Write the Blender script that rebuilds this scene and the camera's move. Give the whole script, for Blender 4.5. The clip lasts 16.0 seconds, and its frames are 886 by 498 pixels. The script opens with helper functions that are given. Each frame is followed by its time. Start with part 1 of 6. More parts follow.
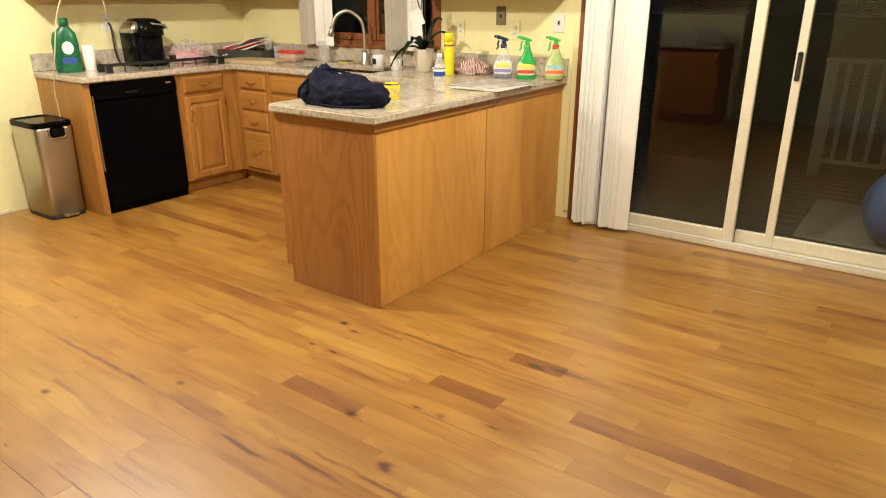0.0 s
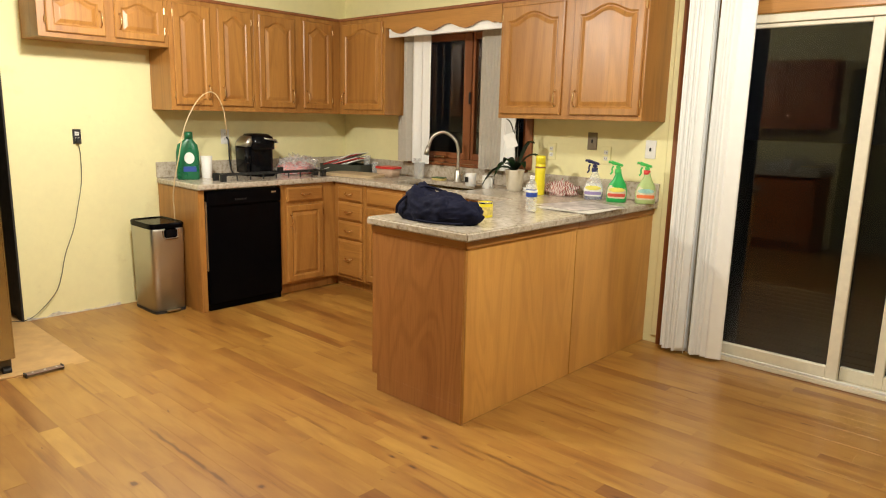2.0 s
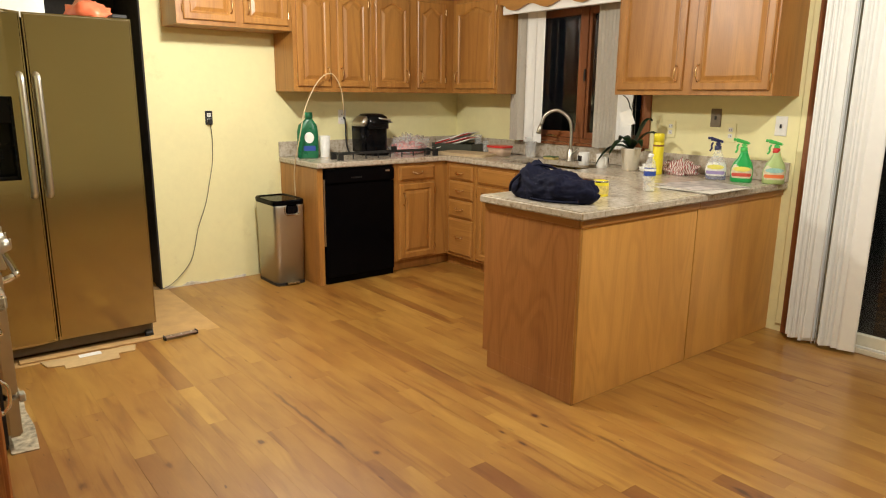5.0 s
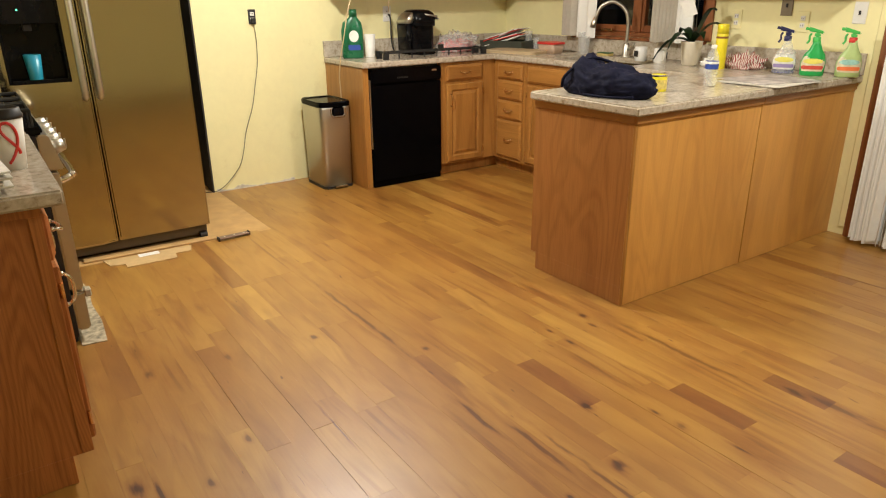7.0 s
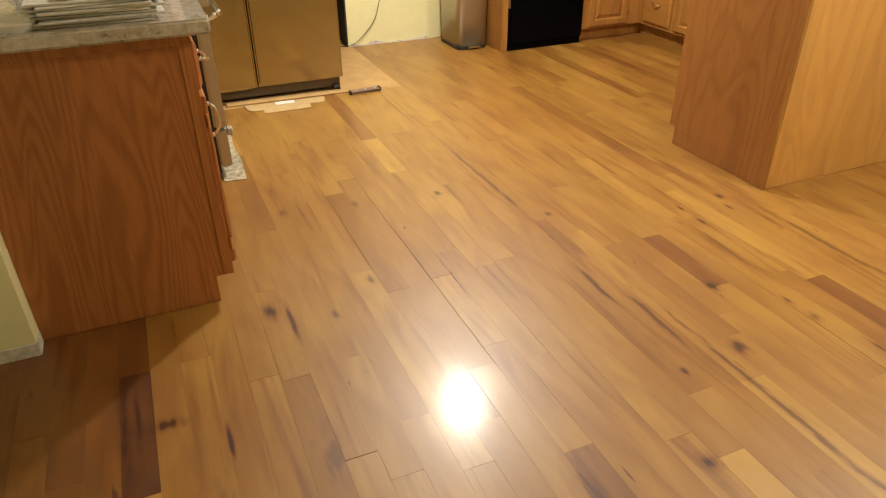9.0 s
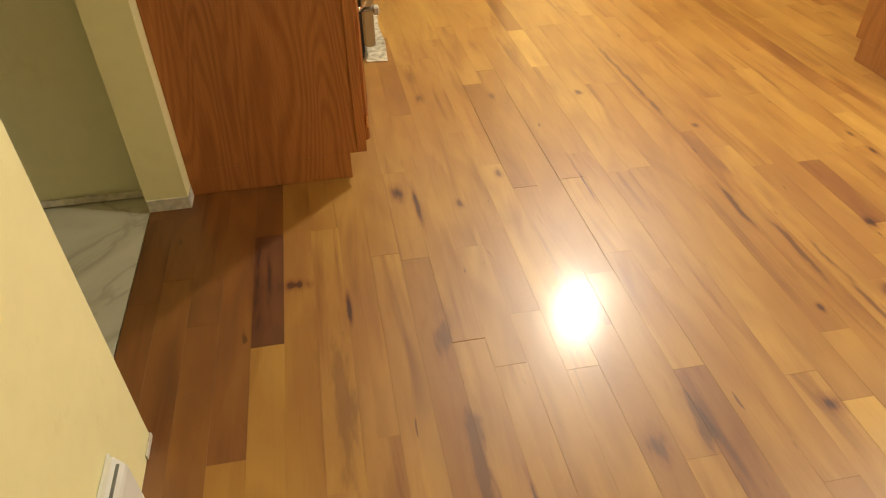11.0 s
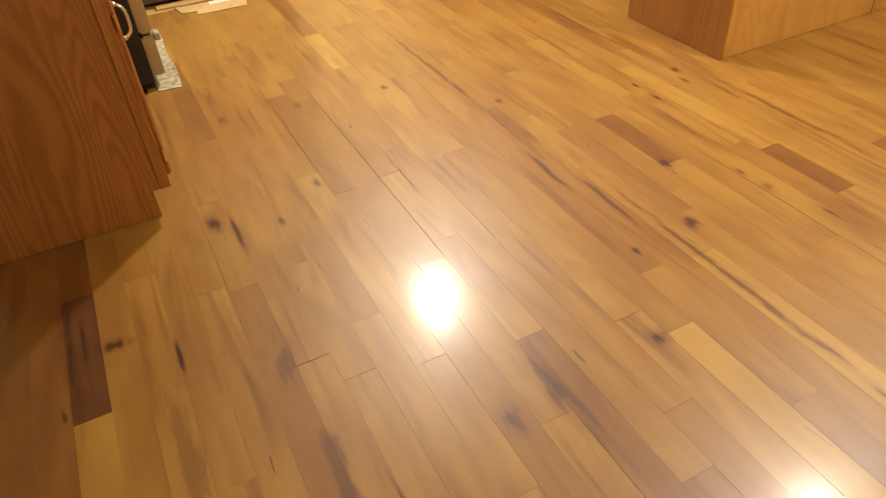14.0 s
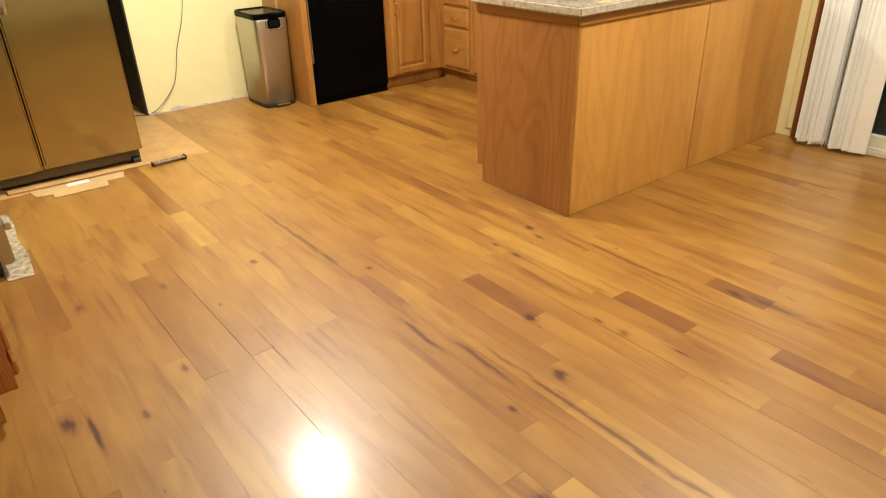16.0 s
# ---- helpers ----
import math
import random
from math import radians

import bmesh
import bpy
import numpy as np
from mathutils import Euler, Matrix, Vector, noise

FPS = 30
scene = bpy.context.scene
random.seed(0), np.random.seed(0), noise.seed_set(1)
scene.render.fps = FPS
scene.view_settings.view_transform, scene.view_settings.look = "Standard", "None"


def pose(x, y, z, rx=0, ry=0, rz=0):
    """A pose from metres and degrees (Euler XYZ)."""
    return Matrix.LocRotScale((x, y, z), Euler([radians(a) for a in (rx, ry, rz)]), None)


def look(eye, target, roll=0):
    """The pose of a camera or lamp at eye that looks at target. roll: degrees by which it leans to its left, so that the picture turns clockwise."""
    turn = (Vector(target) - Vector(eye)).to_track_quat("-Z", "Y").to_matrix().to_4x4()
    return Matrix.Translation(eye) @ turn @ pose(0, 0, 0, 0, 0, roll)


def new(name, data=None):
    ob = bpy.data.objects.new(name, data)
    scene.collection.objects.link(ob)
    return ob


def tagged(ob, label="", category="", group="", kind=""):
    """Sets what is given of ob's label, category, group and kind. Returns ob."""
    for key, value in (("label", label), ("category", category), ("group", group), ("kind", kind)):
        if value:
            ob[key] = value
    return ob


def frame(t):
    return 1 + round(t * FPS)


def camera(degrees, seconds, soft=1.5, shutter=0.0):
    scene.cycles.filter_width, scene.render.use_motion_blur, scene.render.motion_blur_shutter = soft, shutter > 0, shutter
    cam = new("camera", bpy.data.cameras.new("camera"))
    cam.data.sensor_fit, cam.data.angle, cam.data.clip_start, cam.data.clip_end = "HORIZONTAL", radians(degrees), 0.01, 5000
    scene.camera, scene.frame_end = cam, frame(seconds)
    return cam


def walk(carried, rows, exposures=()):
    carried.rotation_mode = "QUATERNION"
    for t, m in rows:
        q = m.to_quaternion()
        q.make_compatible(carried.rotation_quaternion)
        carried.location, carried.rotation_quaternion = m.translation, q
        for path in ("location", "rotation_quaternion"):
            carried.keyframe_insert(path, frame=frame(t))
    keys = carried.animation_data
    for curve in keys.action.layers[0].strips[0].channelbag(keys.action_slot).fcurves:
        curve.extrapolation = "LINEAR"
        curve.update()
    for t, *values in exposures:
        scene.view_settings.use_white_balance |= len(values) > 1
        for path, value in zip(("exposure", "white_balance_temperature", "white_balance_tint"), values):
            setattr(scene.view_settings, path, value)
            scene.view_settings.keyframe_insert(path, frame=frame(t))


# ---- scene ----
cam = camera(66.2, 16.0, soft=1.1)
PATH = [
    (0, (1.979, -2.225, 1.403), (0.883, -0.703, 0.709), -0.0),
    (0.5, (1.976, -2.24, 1.417), (0.805, -0.74, 0.803), 0.3),
    (1, (1.979, -2.251, 1.426), (0.733, -0.784, 0.881), 0.3),
    (1.5, (1.959, -2.255, 1.429), (0.655, -0.813, 0.962), 0.5),
    (2, (1.95, -2.276, 1.431), (0.622, -0.83, 1.048), 1.4),
    (2.5, (1.952, -2.282, 1.426), (0.593, -0.858, 1.075), 1.3),
    (3, (1.949, -2.283, 1.427), (0.549, -0.901, 1.069), 1.2),
    (5.5, (1.93, -2.315, 1.409), (0.376, -1.157, 0.912), 0.4),
    (6, (1.926, -2.304, 1.395), (0.365, -1.2, 0.81), -0.2),
    (6.5, (1.923, -2.301, 1.386), (0.363, -1.226, 0.745), -0.7),
    (7, (1.912, -2.3, 1.373), (0.365, -1.245, 0.671), -0.6),
    (7.5, (1.918, -2.306, 1.361), (0.375, -1.281, 0.607), -0.7),
    (8, (1.918, -2.311, 1.34), (0.372, -1.345, 0.517), -0.9),
    (8.5, (1.906, -2.313, 1.312), (0.345, -1.493, 0.369), -0.6),
    (9, (1.9, -2.317, 1.298), (0.319, -1.643, 0.275), -0.5),
    (9.5, (1.907, -2.314, 1.286), (0.319, -1.755, 0.206), -0.5),
    (10, (1.908, -2.318, 1.272), (0.328, -1.876, 0.129), -0.8),
    (12.5, (1.9, -2.276, 1.262), (0.423, -2.093, -0.074), -1.1),
    (13, (1.9, -2.265, 1.251), (0.47, -1.987, -0.118), -1.9),
    (13.5, (1.893, -2.261, 1.251), (0.526, -1.844, -0.148), -2.7),
    (14, (1.901, -2.214, 1.253), (0.497, -1.562, -0.014), -3.8),
    (14.5, (1.898, -2.18, 1.267), (0.5, -1.389, 0.075), -4.1),
    (15, (1.892, -2.161, 1.284), (0.484, -1.301, 0.153), -4.2),
    (15.5, (1.9, -2.152, 1.29), (0.486, -1.19, 0.254), -3.6),
    (16, (1.907, -2.184, 1.33), (0.498, -1.106, 0.407), -1.7),
]
walk(cam, [(t, look(eye, target, roll)) for t, eye, target, roll in PATH], [
    (0, 0.33, 6500, 10), (1.5, 0.11, 6300, 10), (3, -0.08, 6050, 11), (5.5, -0.12, 6150, 11), (7, 0.02, 6200, 11), (8, 0.05, 6250, 11), (9, 0.18, 6350, 10),
    (10, 0.35, 6550, 10), (12.5, 0.34, 6700, 10), (13.5, 0.24, 6900, 12), (14.5, 0.30, 6700, 11), (16, 0.39, 6500, 10)])

# ---- world and lamps ----
world = bpy.data.worlds.new("night")
world.use_nodes = True
world.node_tree.nodes["Background"].inputs["Color"].default_value = (0.02, 0.025, 0.04, 1)
world.node_tree.nodes["Background"].inputs["Strength"].default_value = 0.05
scene.world = world

WARM = (1.0, 0.93, 0.79)


def lamp(name, place, watts, radius, down):
    """A lit glass bowl: light all round, and more of it straight down."""
    data = bpy.data.lights.new(name, "POINT")
    data.energy, data.color, data.shadow_soft_size = watts, WARM, radius
    new(name, data).location = place
    data = bpy.data.lights.new(name + "_bowl", "AREA")
    data.shape, data.size = "DISK", 0.24
    data.energy, data.color = down, WARM
    new(name + "_bowl", data).location = (place[0], place[1], place[2] - 0.005)


KITCHEN_LAMP, DINING_LAMP = (-1.49, -0.73, 2.27), (1.02, 0.33, 2.33)
lamp("kitchen_bulb", KITCHEN_LAMP, 102, 0.068, 21)
lamp("dining_bulb", DINING_LAMP, 68, 0.06, 13)


# ---- materials ----
def material(name):
    m = bpy.data.materials.new(name)
    m.use_nodes = True
    nt = m.node_tree
    return m, nt, nt.nodes["Principled BSDF"]


def node(nt, kind, **values):
    n = nt.nodes.new(kind)
    for key, value in values.items():
        n.inputs[key.replace("_", " ")].default_value = value
    return n


def ramp(nt, src, stops):
    n = nt.nodes.new("ShaderNodeValToRGB")
    e = n.color_ramp.elements
    while len(e) < len(stops):
        e.new(0.5)
    for el, (p, c) in zip(e, stops):
        el.position, el.color = p, (*c, 1)
    nt.links.new(src, n.inputs["Fac"])
    return n.outputs["Color"]


def mixed(nt, fac, a, b, mode="MIX"):
    n = nt.nodes.new("ShaderNodeMix")
    n.data_type, n.blend_type = "RGBA", mode
    for socket, v in ((n.inputs[0], fac), (n.inputs[6], a), (n.inputs[7], b)):
        if isinstance(v, (int, float)):
            socket.default_value = v
        elif isinstance(v, tuple):
            socket.default_value = (*v, 1)
        else:
            nt.links.new(v, socket)
    return n.outputs[2]


def scaled(nt, scale, world_space=False, shift=None):
    if world_space:
        src = nt.nodes.new("ShaderNodeNewGeometry").outputs["Position"]
    else:
        src = nt.nodes.new("ShaderNodeTexCoord").outputs["Object"]
    if shift is not None:
        add = nt.nodes.new("ShaderNodeVectorMath")
        nt.links.new(src, add.inputs[0])
        nt.links.new(shift, add.inputs[1])
        src = add.outputs[0]
    m = nt.nodes.new("ShaderNodeMapping")
    m.inputs["Scale"].default_value = scale
    nt.links.new(src, m.inputs["Vector"])
    return m.outputs["Vector"]


def noise_of(nt, vec, scale, detail=3.0, rough=0.5, warp=0.0):
    n = node(nt, "ShaderNodeTexNoise", Scale=scale, Detail=detail, Roughness=rough, Distortion=warp)
    nt.links.new(vec, n.inputs["Vector"])
    return n.outputs["Fac"]


def bumped(nt, bsdf, height, strength, distance=0.001):
    b = node(nt, "ShaderNodeBump", Strength=strength, Distance=distance)
    nt.links.new(height, b.inputs["Height"])
    nt.links.new(b.outputs["Normal"], bsdf.inputs["Normal"])


def ranged(nt, src, lo, hi):
    n = node(nt, "ShaderNodeMapRange", To_Min=lo, To_Max=hi)
    nt.links.new(src, n.inputs["Value"])
    return n.outputs["Result"]


def plain(name, colour, rough=0.5, metal=0.0, spread=0.12, scale=30.0, bump=0.0, **more):
    """A surface with slight mottling at two scales."""
    m, nt, b = material(name)
    v = scaled(nt, (1, 1, 1))
    n = mixed(nt, 0.4, noise_of(nt, v, scale), noise_of(nt, v, scale / 9))
    dark = tuple(c * (1 - spread) for c in colour)
    light = tuple(min(1, c * (1 + spread)) for c in colour)
    nt.links.new(ramp(nt, n, [(0.3, dark), (0.7, light)]), b.inputs["Base Color"])
    nt.links.new(ranged(nt, noise_of(nt, v, scale * 0.6), rough * 0.85, min(1, rough * 1.15)), b.inputs["Roughness"])
    b.inputs["Metallic"].default_value = metal
    for key, value in more.items():
        b.inputs[key.replace("_", " ")].default_value = value
    if bump:
        bumped(nt, b, noise_of(nt, v, scale * 4), bump)
    return m


def oak(name, light, mid, dark, axis="z", rough=0.36, bold=0.3, rings_n=48.0, stretch=0.11, pore_mix=0.28, sharp=0.6):
    """Varnished oak with cathedral bands and fine pores along one axis."""
    m, nt, b = material(name)
    info = nt.nodes.new("ShaderNodeObjectInfo")
    off = nt.nodes.new("ShaderNodeVectorMath")
    off.operation = "SCALE"
    off.inputs[0].default_value = (7.3, 5.1, 9.7)
    nt.links.new(info.outputs["Random"], off.inputs["Scale"])
    along = {"x": (stretch, 1, 1), "y": (1, stretch, 1), "z": (1, 1, stretch)}[axis]
    fine = {"x": (0.03, 1, 1), "y": (1, 0.03, 1), "z": (1, 1, 0.03)}[axis]
    v = scaled(nt, along, shift=off.outputs[0])
    soft = noise_of(nt, v, 7.0, 4.0, 0.6, 1.0)
    hills = noise_of(nt, v, 4.2, 2.0, 0.35, 0.7)
    wave = nt.nodes.new("ShaderNodeMath")
    wave.operation = "MULTIPLY_ADD"
    nt.links.new(hills, wave.inputs[0])
    wave.inputs[1].default_value = rings_n
    nt.links.new(soft, wave.inputs[2])
    sine = nt.nodes.new("ShaderNodeMath")
    sine.operation = "SINE"
    nt.links.new(wave.outputs[0], sine.inputs[0])
    rings = node(nt, "ShaderNodeMapRange", From_Min=-1.0, From_Max=1.0)
    nt.links.new(sine.outputs[0], rings.inputs["Value"])
    pores = noise_of(nt, scaled(nt, fine, shift=off.outputs[0]), 260.0, 2.0)
    base = ramp(nt, mixed(nt, 0.35, noise_of(nt, v, 3.0, 3.0), soft), [(0.25, dark), (0.5, mid), (0.75, light)])
    lines = ramp(nt, rings.outputs["Result"], [(0.0, (0.55, 0.46, 0.38)), (sharp, (1, 1, 1))])
    base = mixed(nt, 0.8 * bold, base, lines, "MULTIPLY")
    pore = ramp(nt, pores, [(0.36, (0.55, 0.5, 0.45)), (0.52, (1, 1, 1))])
    nt.links.new(mixed(nt, pore_mix, base, pore, "MULTIPLY"), b.inputs["Base Color"])
    nt.links.new(ranged(nt, soft, rough - 0.06, rough + 0.08), b.inputs["Roughness"])
    bumped(nt, b, pores, 0.12, 0.0006)
    return m


OAK_L, OAK_M, OAK_D = (0.48, 0.235, 0.053), (0.405, 0.186, 0.041), (0.30, 0.127, 0.028)
OAK = oak("oak_upright", OAK_L, OAK_M, OAK_D, bold=0.42)
OAK_X = oak("oak_along_x", OAK_L, OAK_M, OAK_D, "x")
OAK_Y = oak("oak_along_y", OAK_L, OAK_M, OAK_D, "y")
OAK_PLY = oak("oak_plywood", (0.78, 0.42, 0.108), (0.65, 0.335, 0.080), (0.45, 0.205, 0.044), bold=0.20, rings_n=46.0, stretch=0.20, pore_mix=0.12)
OAK_RED = oak("red_oak_upright", (0.50, 0.20, 0.05), (0.43, 0.158, 0.040), (0.34, 0.115, 0.028), rough=0.42, bold=0.55, rings_n=140.0, stretch=0.15, sharp=0.8, pore_mix=0.35)
OAK_RED_X = oak("red_oak_along_x", (0.52, 0.20, 0.058), (0.45, 0.158, 0.044), (0.35, 0.112, 0.03), "x", rough=0.42)
FRAME_WOOD = oak("brown_window_wood", (0.34, 0.13, 0.045), (0.26, 0.09, 0.03), (0.16, 0.05, 0.018))


def wall_paint(name, colour, rough=0.7):
    m, nt, b = material(name)
    v = scaled(nt, (1, 1, 1), True)
    big, small = noise_of(nt, v, 1.3, 3), noise_of(nt, v, 22, 4)
    tone = ramp(nt, mixed(nt, 0.35, big, small), [(0.3, tuple(c * 0.94 for c in colour)), (0.7, tuple(min(1, c * 1.04) for c in colour))])
    scuff = ramp(nt, noise_of(nt, v, 5.0, 6, 0.7), [(0.30, (0.86, 0.83, 0.76)), (0.40, (1, 1, 1))])
    nt.links.new(mixed(nt, 0.5, tone, scuff, "MULTIPLY"), b.inputs["Base Color"])
    b.inputs["Roughness"].default_value = rough
    bumped(nt, b, noise_of(nt, v, 240, 3), 0.25, 0.0008)
    return m


WALL = wall_paint("pale_yellow_paint", (0.86, 0.80, 0.445))
HALL = wall_paint("olive_grey_paint", (0.80, 0.77, 0.53))
CEIL = wall_paint("ceiling_white", (0.66, 0.65, 0.60))
RAW_EDGE = plain("bare_plaster", (0.66, 0.61, 0.50), 0.9, spread=0.35, scale=40, bump=0.5)
# near-black colour that holds the shade inside the fridge recess
DARK_RECESS = plain("recess_shade_board", (0.035, 0.03, 0.025), 0.9, spread=0.3)


def laminate(name):
    """Mottled stone-look laminate."""
    m, nt, b = material(name)
    v = scaled(nt, (1, 1, 1), True)
    blot = noise_of(nt, v, 38, 5, 0.65, 0.4)
    col = ramp(nt, blot, [(0.29, (0.24, 0.175, 0.11)), (0.41, (0.44, 0.38, 0.295)), (0.55, (0.55, 0.49, 0.40)), (0.72, (0.63, 0.58, 0.49))])
    speck = node(nt, "ShaderNodeTexVoronoi", Scale=170.0)
    nt.links.new(v, speck.inputs["Vector"])
    grit = ramp(nt, speck.outputs["Distance"], [(0.12, (0.62, 0.56, 0.50)), (0.30, (1, 1, 1))])
    cloud = ramp(nt, noise_of(nt, v, 6, 3), [(0.3, (0.86, 0.82, 0.78)), (0.7, (1, 1, 1))])
    nt.links.new(mixed(nt, 0.6, mixed(nt, 0.16, col, grit, "MULTIPLY"), cloud, "MULTIPLY"), b.inputs["Base Color"])
    nt.links.new(ranged(nt, blot, 0.12, 0.22), b.inputs["Roughness"])
    return m


COUNTER = laminate("mottled_laminate")

# Knots and dark grain streaks in the boards: x, y, half length, half width, depth.
KNOTS = [
    (1.082, -1.263, 0.022, 0.017, 0.95), (0.776, -0.868, 0.026, 0.017, 0.9), (-0.037, -0.200, 0.020, 0.012, 0.85),
    (-0.558, -1.285, 0.016, 0.011, 0.7), (-0.197, -0.950, 0.014, 0.010, 0.7), (0.025, -2.120, 0.034, 0.018, 0.9),
    (0.791, -1.090, 0.013, 0.009, 0.8), (0.126, -1.931, 0.020, 0.012, 0.6), (1.110, -1.700, 0.036, 0.020, 0.55),
    (0.545, -2.322, 0.040, 0.006, 0.95), (1.215, -2.044, 0.016, 0.007, 0.95), (0.486, -0.714, 0.024, 0.015, 0.85),
    (0.653, -0.547, 0.020, 0.007, 0.8), (0.950, -0.488, 0.032, 0.007, 0.85), (-0.012, -0.426, 0.018, 0.007, 0.8), (0.109, -0.425, 0.022, 0.007, 0.8), (0.860, -0.029, 0.034, 0.016, 0.7),
    (-0.652, -1.940, 0.030, 0.016, 0.6), (-0.603, -1.644, 0.026, 0.012, 0.5), (-0.023, -1.762, 0.022, 0.010, 0.6),
    (0.418, -2.462, 0.016, 0.030, 0.8), (1.19, -2.312, 0.05, 0.02, 0.4), (1.20, -2.43, 0.04, 0.02, 0.4), (0.756, -0.539, 0.020, 0.012, 0.5), (0.055, -0.235, 0.022, 0.008, 0.7),
]
STREAKS = [
    (0.30, -1.068, 0.15, 0.010, 0.65), (0.55, -1.008, 0.20, 0.009, 0.6), (1.00, -0.948, 0.50, 0.010, 0.6),
    (0.115, -2.066, 0.10, 0.007, 0.8), (1.08, -1.575, 0.10, 0.020, 0.6), (0.70, -2.090, 0.09, 0.026, 0.45),
    (-0.62, -1.035, 0.50, 0.009, 0.55), (0.45, -0.12, 0.34, 0.012, 0.45), (1.02, -0.010, 0.14, 0.018, 0.5), (0.07, -1.495, 0.11, 0.004, 0.8),
    (1.07, -2.080, 0.17, 0.022, 0.5), (1.215, -1.992, 0.075, 0.0055, 0.95), (0.85, -2.362, 0.24, 0.03, 0.35), (0.42, -2.568, 0.19, 0.011, 0.75), (0.36, -2.535, 0.10, 0.007, 0.6),
]


def boards(name, single):
    """Satin-lacquered hardwood boards. single: each board is an object, with its tone in its colour."""
    m, nt, b = material(name)
    if single:
        info = nt.nodes.new("ShaderNodeObjectInfo")
        rnd = info.outputs["Random"]
        sep = nt.nodes.new("ShaderNodeSeparateColor")
        nt.links.new(info.outputs["Color"], sep.inputs[0])
        tone = sep.outputs[0]
    else:
        rnd = nt.nodes.new("ShaderNodeNewGeometry").outputs["Random Per Island"]
        tone = ranged(nt, rnd, 0.42, 0.86)
    off = nt.nodes.new("ShaderNodeVectorMath")
    off.operation = "SCALE"
    off.inputs[0].default_value = (13.0, 9.0, 0)
    nt.links.new(rnd, off.inputs["Scale"])
    drift_tone = noise_of(nt, scaled(nt, (0.30, 1, 1), True, off.outputs[0]), 6.5, 2, 0.45, 1.0)
    vary = nt.nodes.new("ShaderNodeMath")
    vary.operation = "MULTIPLY_ADD"
    vary.use_clamp = True
    nt.links.new(ranged(nt, drift_tone, -0.5, 0.5), vary.inputs[0])
    vary.inputs[1].default_value = 0.58
    nt.links.new(tone, vary.inputs[2])
    tone = vary.outputs[0]
    v = scaled(nt, (0.16, 1, 1), True, off.outputs[0])
    cloud = noise_of(nt, scaled(nt, (0.24, 1, 1), True, off.outputs[0]), 6.0, 2, 0.45, 1.2)
    heart = noise_of(nt, v, 22.0, 3, 0.6, 2.2)
    fine = noise_of(nt, scaled(nt, (0.03, 1, 1), True, off.outputs[0]), 300, 2)
    base = ramp(nt, tone, [(0.0, (0.09, 0.027, 0.007)), (0.3, (0.215, 0.077, 0.012)), (0.6, (0.328, 0.150, 0.0235)), (1.0, (0.50, 0.288, 0.056))])
    base = mixed(nt, 0.40, base, ramp(nt, cloud, [(0.26, (0.58, 0.44, 0.32)), (0.46, (1, 1, 1))]), "MULTIPLY")
    # brown heartwood bands that run and fork along the boards, in some boards only
    band = noise_of(nt, scaled(nt, (0.085, 1, 1), True, off.outputs[0]), 12.0, 3, 0.5, 1.6)
    band = ramp(nt, band, [(0.29, (0.36, 0.20, 0.10)), (0.39, (0.72, 0.55, 0.38)), (0.49, (1, 1, 1))])
    where = ramp(nt, noise_of(nt, scaled(nt, (0.35, 1, 1), True, off.outputs[0]), 5.0, 2), [(0.42, (0, 0, 0)), (0.60, (1, 1, 1))])
    base = mixed(nt, where, base, mixed(nt, 0.62, base, band, "MULTIPLY"))
    # cathedral figure: contour lines of a stretched hill field
    hills = noise_of(nt, scaled(nt, (0.13, 1, 1), True, off.outputs[0]), 9.0, 2, 0.4, 0.6)
    wave = nt.nodes.new("ShaderNodeMath")
    wave.operation = "MULTIPLY_ADD"
    nt.links.new(hills, wave.inputs[0])
    wave.inputs[1].default_value = 95.0
    nt.links.new(heart, wave.inputs[2])
    sine = nt.nodes.new("ShaderNodeMath")
    sine.operation = "SINE"
    nt.links.new(wave.outputs[0], sine.inputs[0])
    rings = node(nt, "ShaderNodeMapRange", From_Min=-1.0, From_Max=1.0)
    nt.links.new(sine.outputs[0], rings.inputs["Value"])
    base = mixed(nt, 0.07, base, ramp(nt, rings.outputs["Result"], [(0.0, (0.62, 0.50, 0.40)), (0.55, (1, 1, 1))]), "MULTIPLY")
    base = mixed(nt, 0.12, base, ramp(nt, heart, [(0.30, (0.62, 0.50, 0.40)), (0.45, (1, 1, 1))]), "MULTIPLY")
    drift = noise_of(nt, scaled(nt, (0.3, 0.9, 1), True), 2.2, 2)
    base = mixed(nt, 0.22, base, ramp(nt, drift, [(0.32, (0.74, 0.66, 0.58)), (0.58, (1, 1, 1))]), "MULTIPLY")
    streak = noise_of(nt, scaled(nt, (0.045, 1, 1), True, off.outputs[0]), 34.0, 3, 0.6, 0.6)
    base = mixed(nt, 0.35, base, ramp(nt, streak, [(0.25, (0.30, 0.20, 0.13)), (0.30, (1, 1, 1))]), "MULTIPLY")
    base = mixed(nt, 0.07, base, ramp(nt, fine, [(0.35, (0.7, 0.66, 0.6)), (0.55, (1, 1, 1))]), "MULTIPLY")
    fleck = noise_of(nt, scaled(nt, (0.20, 1, 1), True, off.outputs[0]), 48.0, 1, 0.4, 0.5)
    base = mixed(nt, 0.8, base, ramp(nt, fleck, [(0.19, (0.28, 0.15, 0.08)), (0.24, (1, 1, 1))]), "MULTIPLY")
    # the marks, with ragged edges
    pos = nt.nodes.new("ShaderNodeNewGeometry").outputs["Position"]
    rag = node(nt, "ShaderNodeTexNoise", Scale=44.0, Detail=2.0, Roughness=0.5)
    nt.links.new(scaled(nt, (0.22, 1, 1), True), rag.inputs["Vector"])
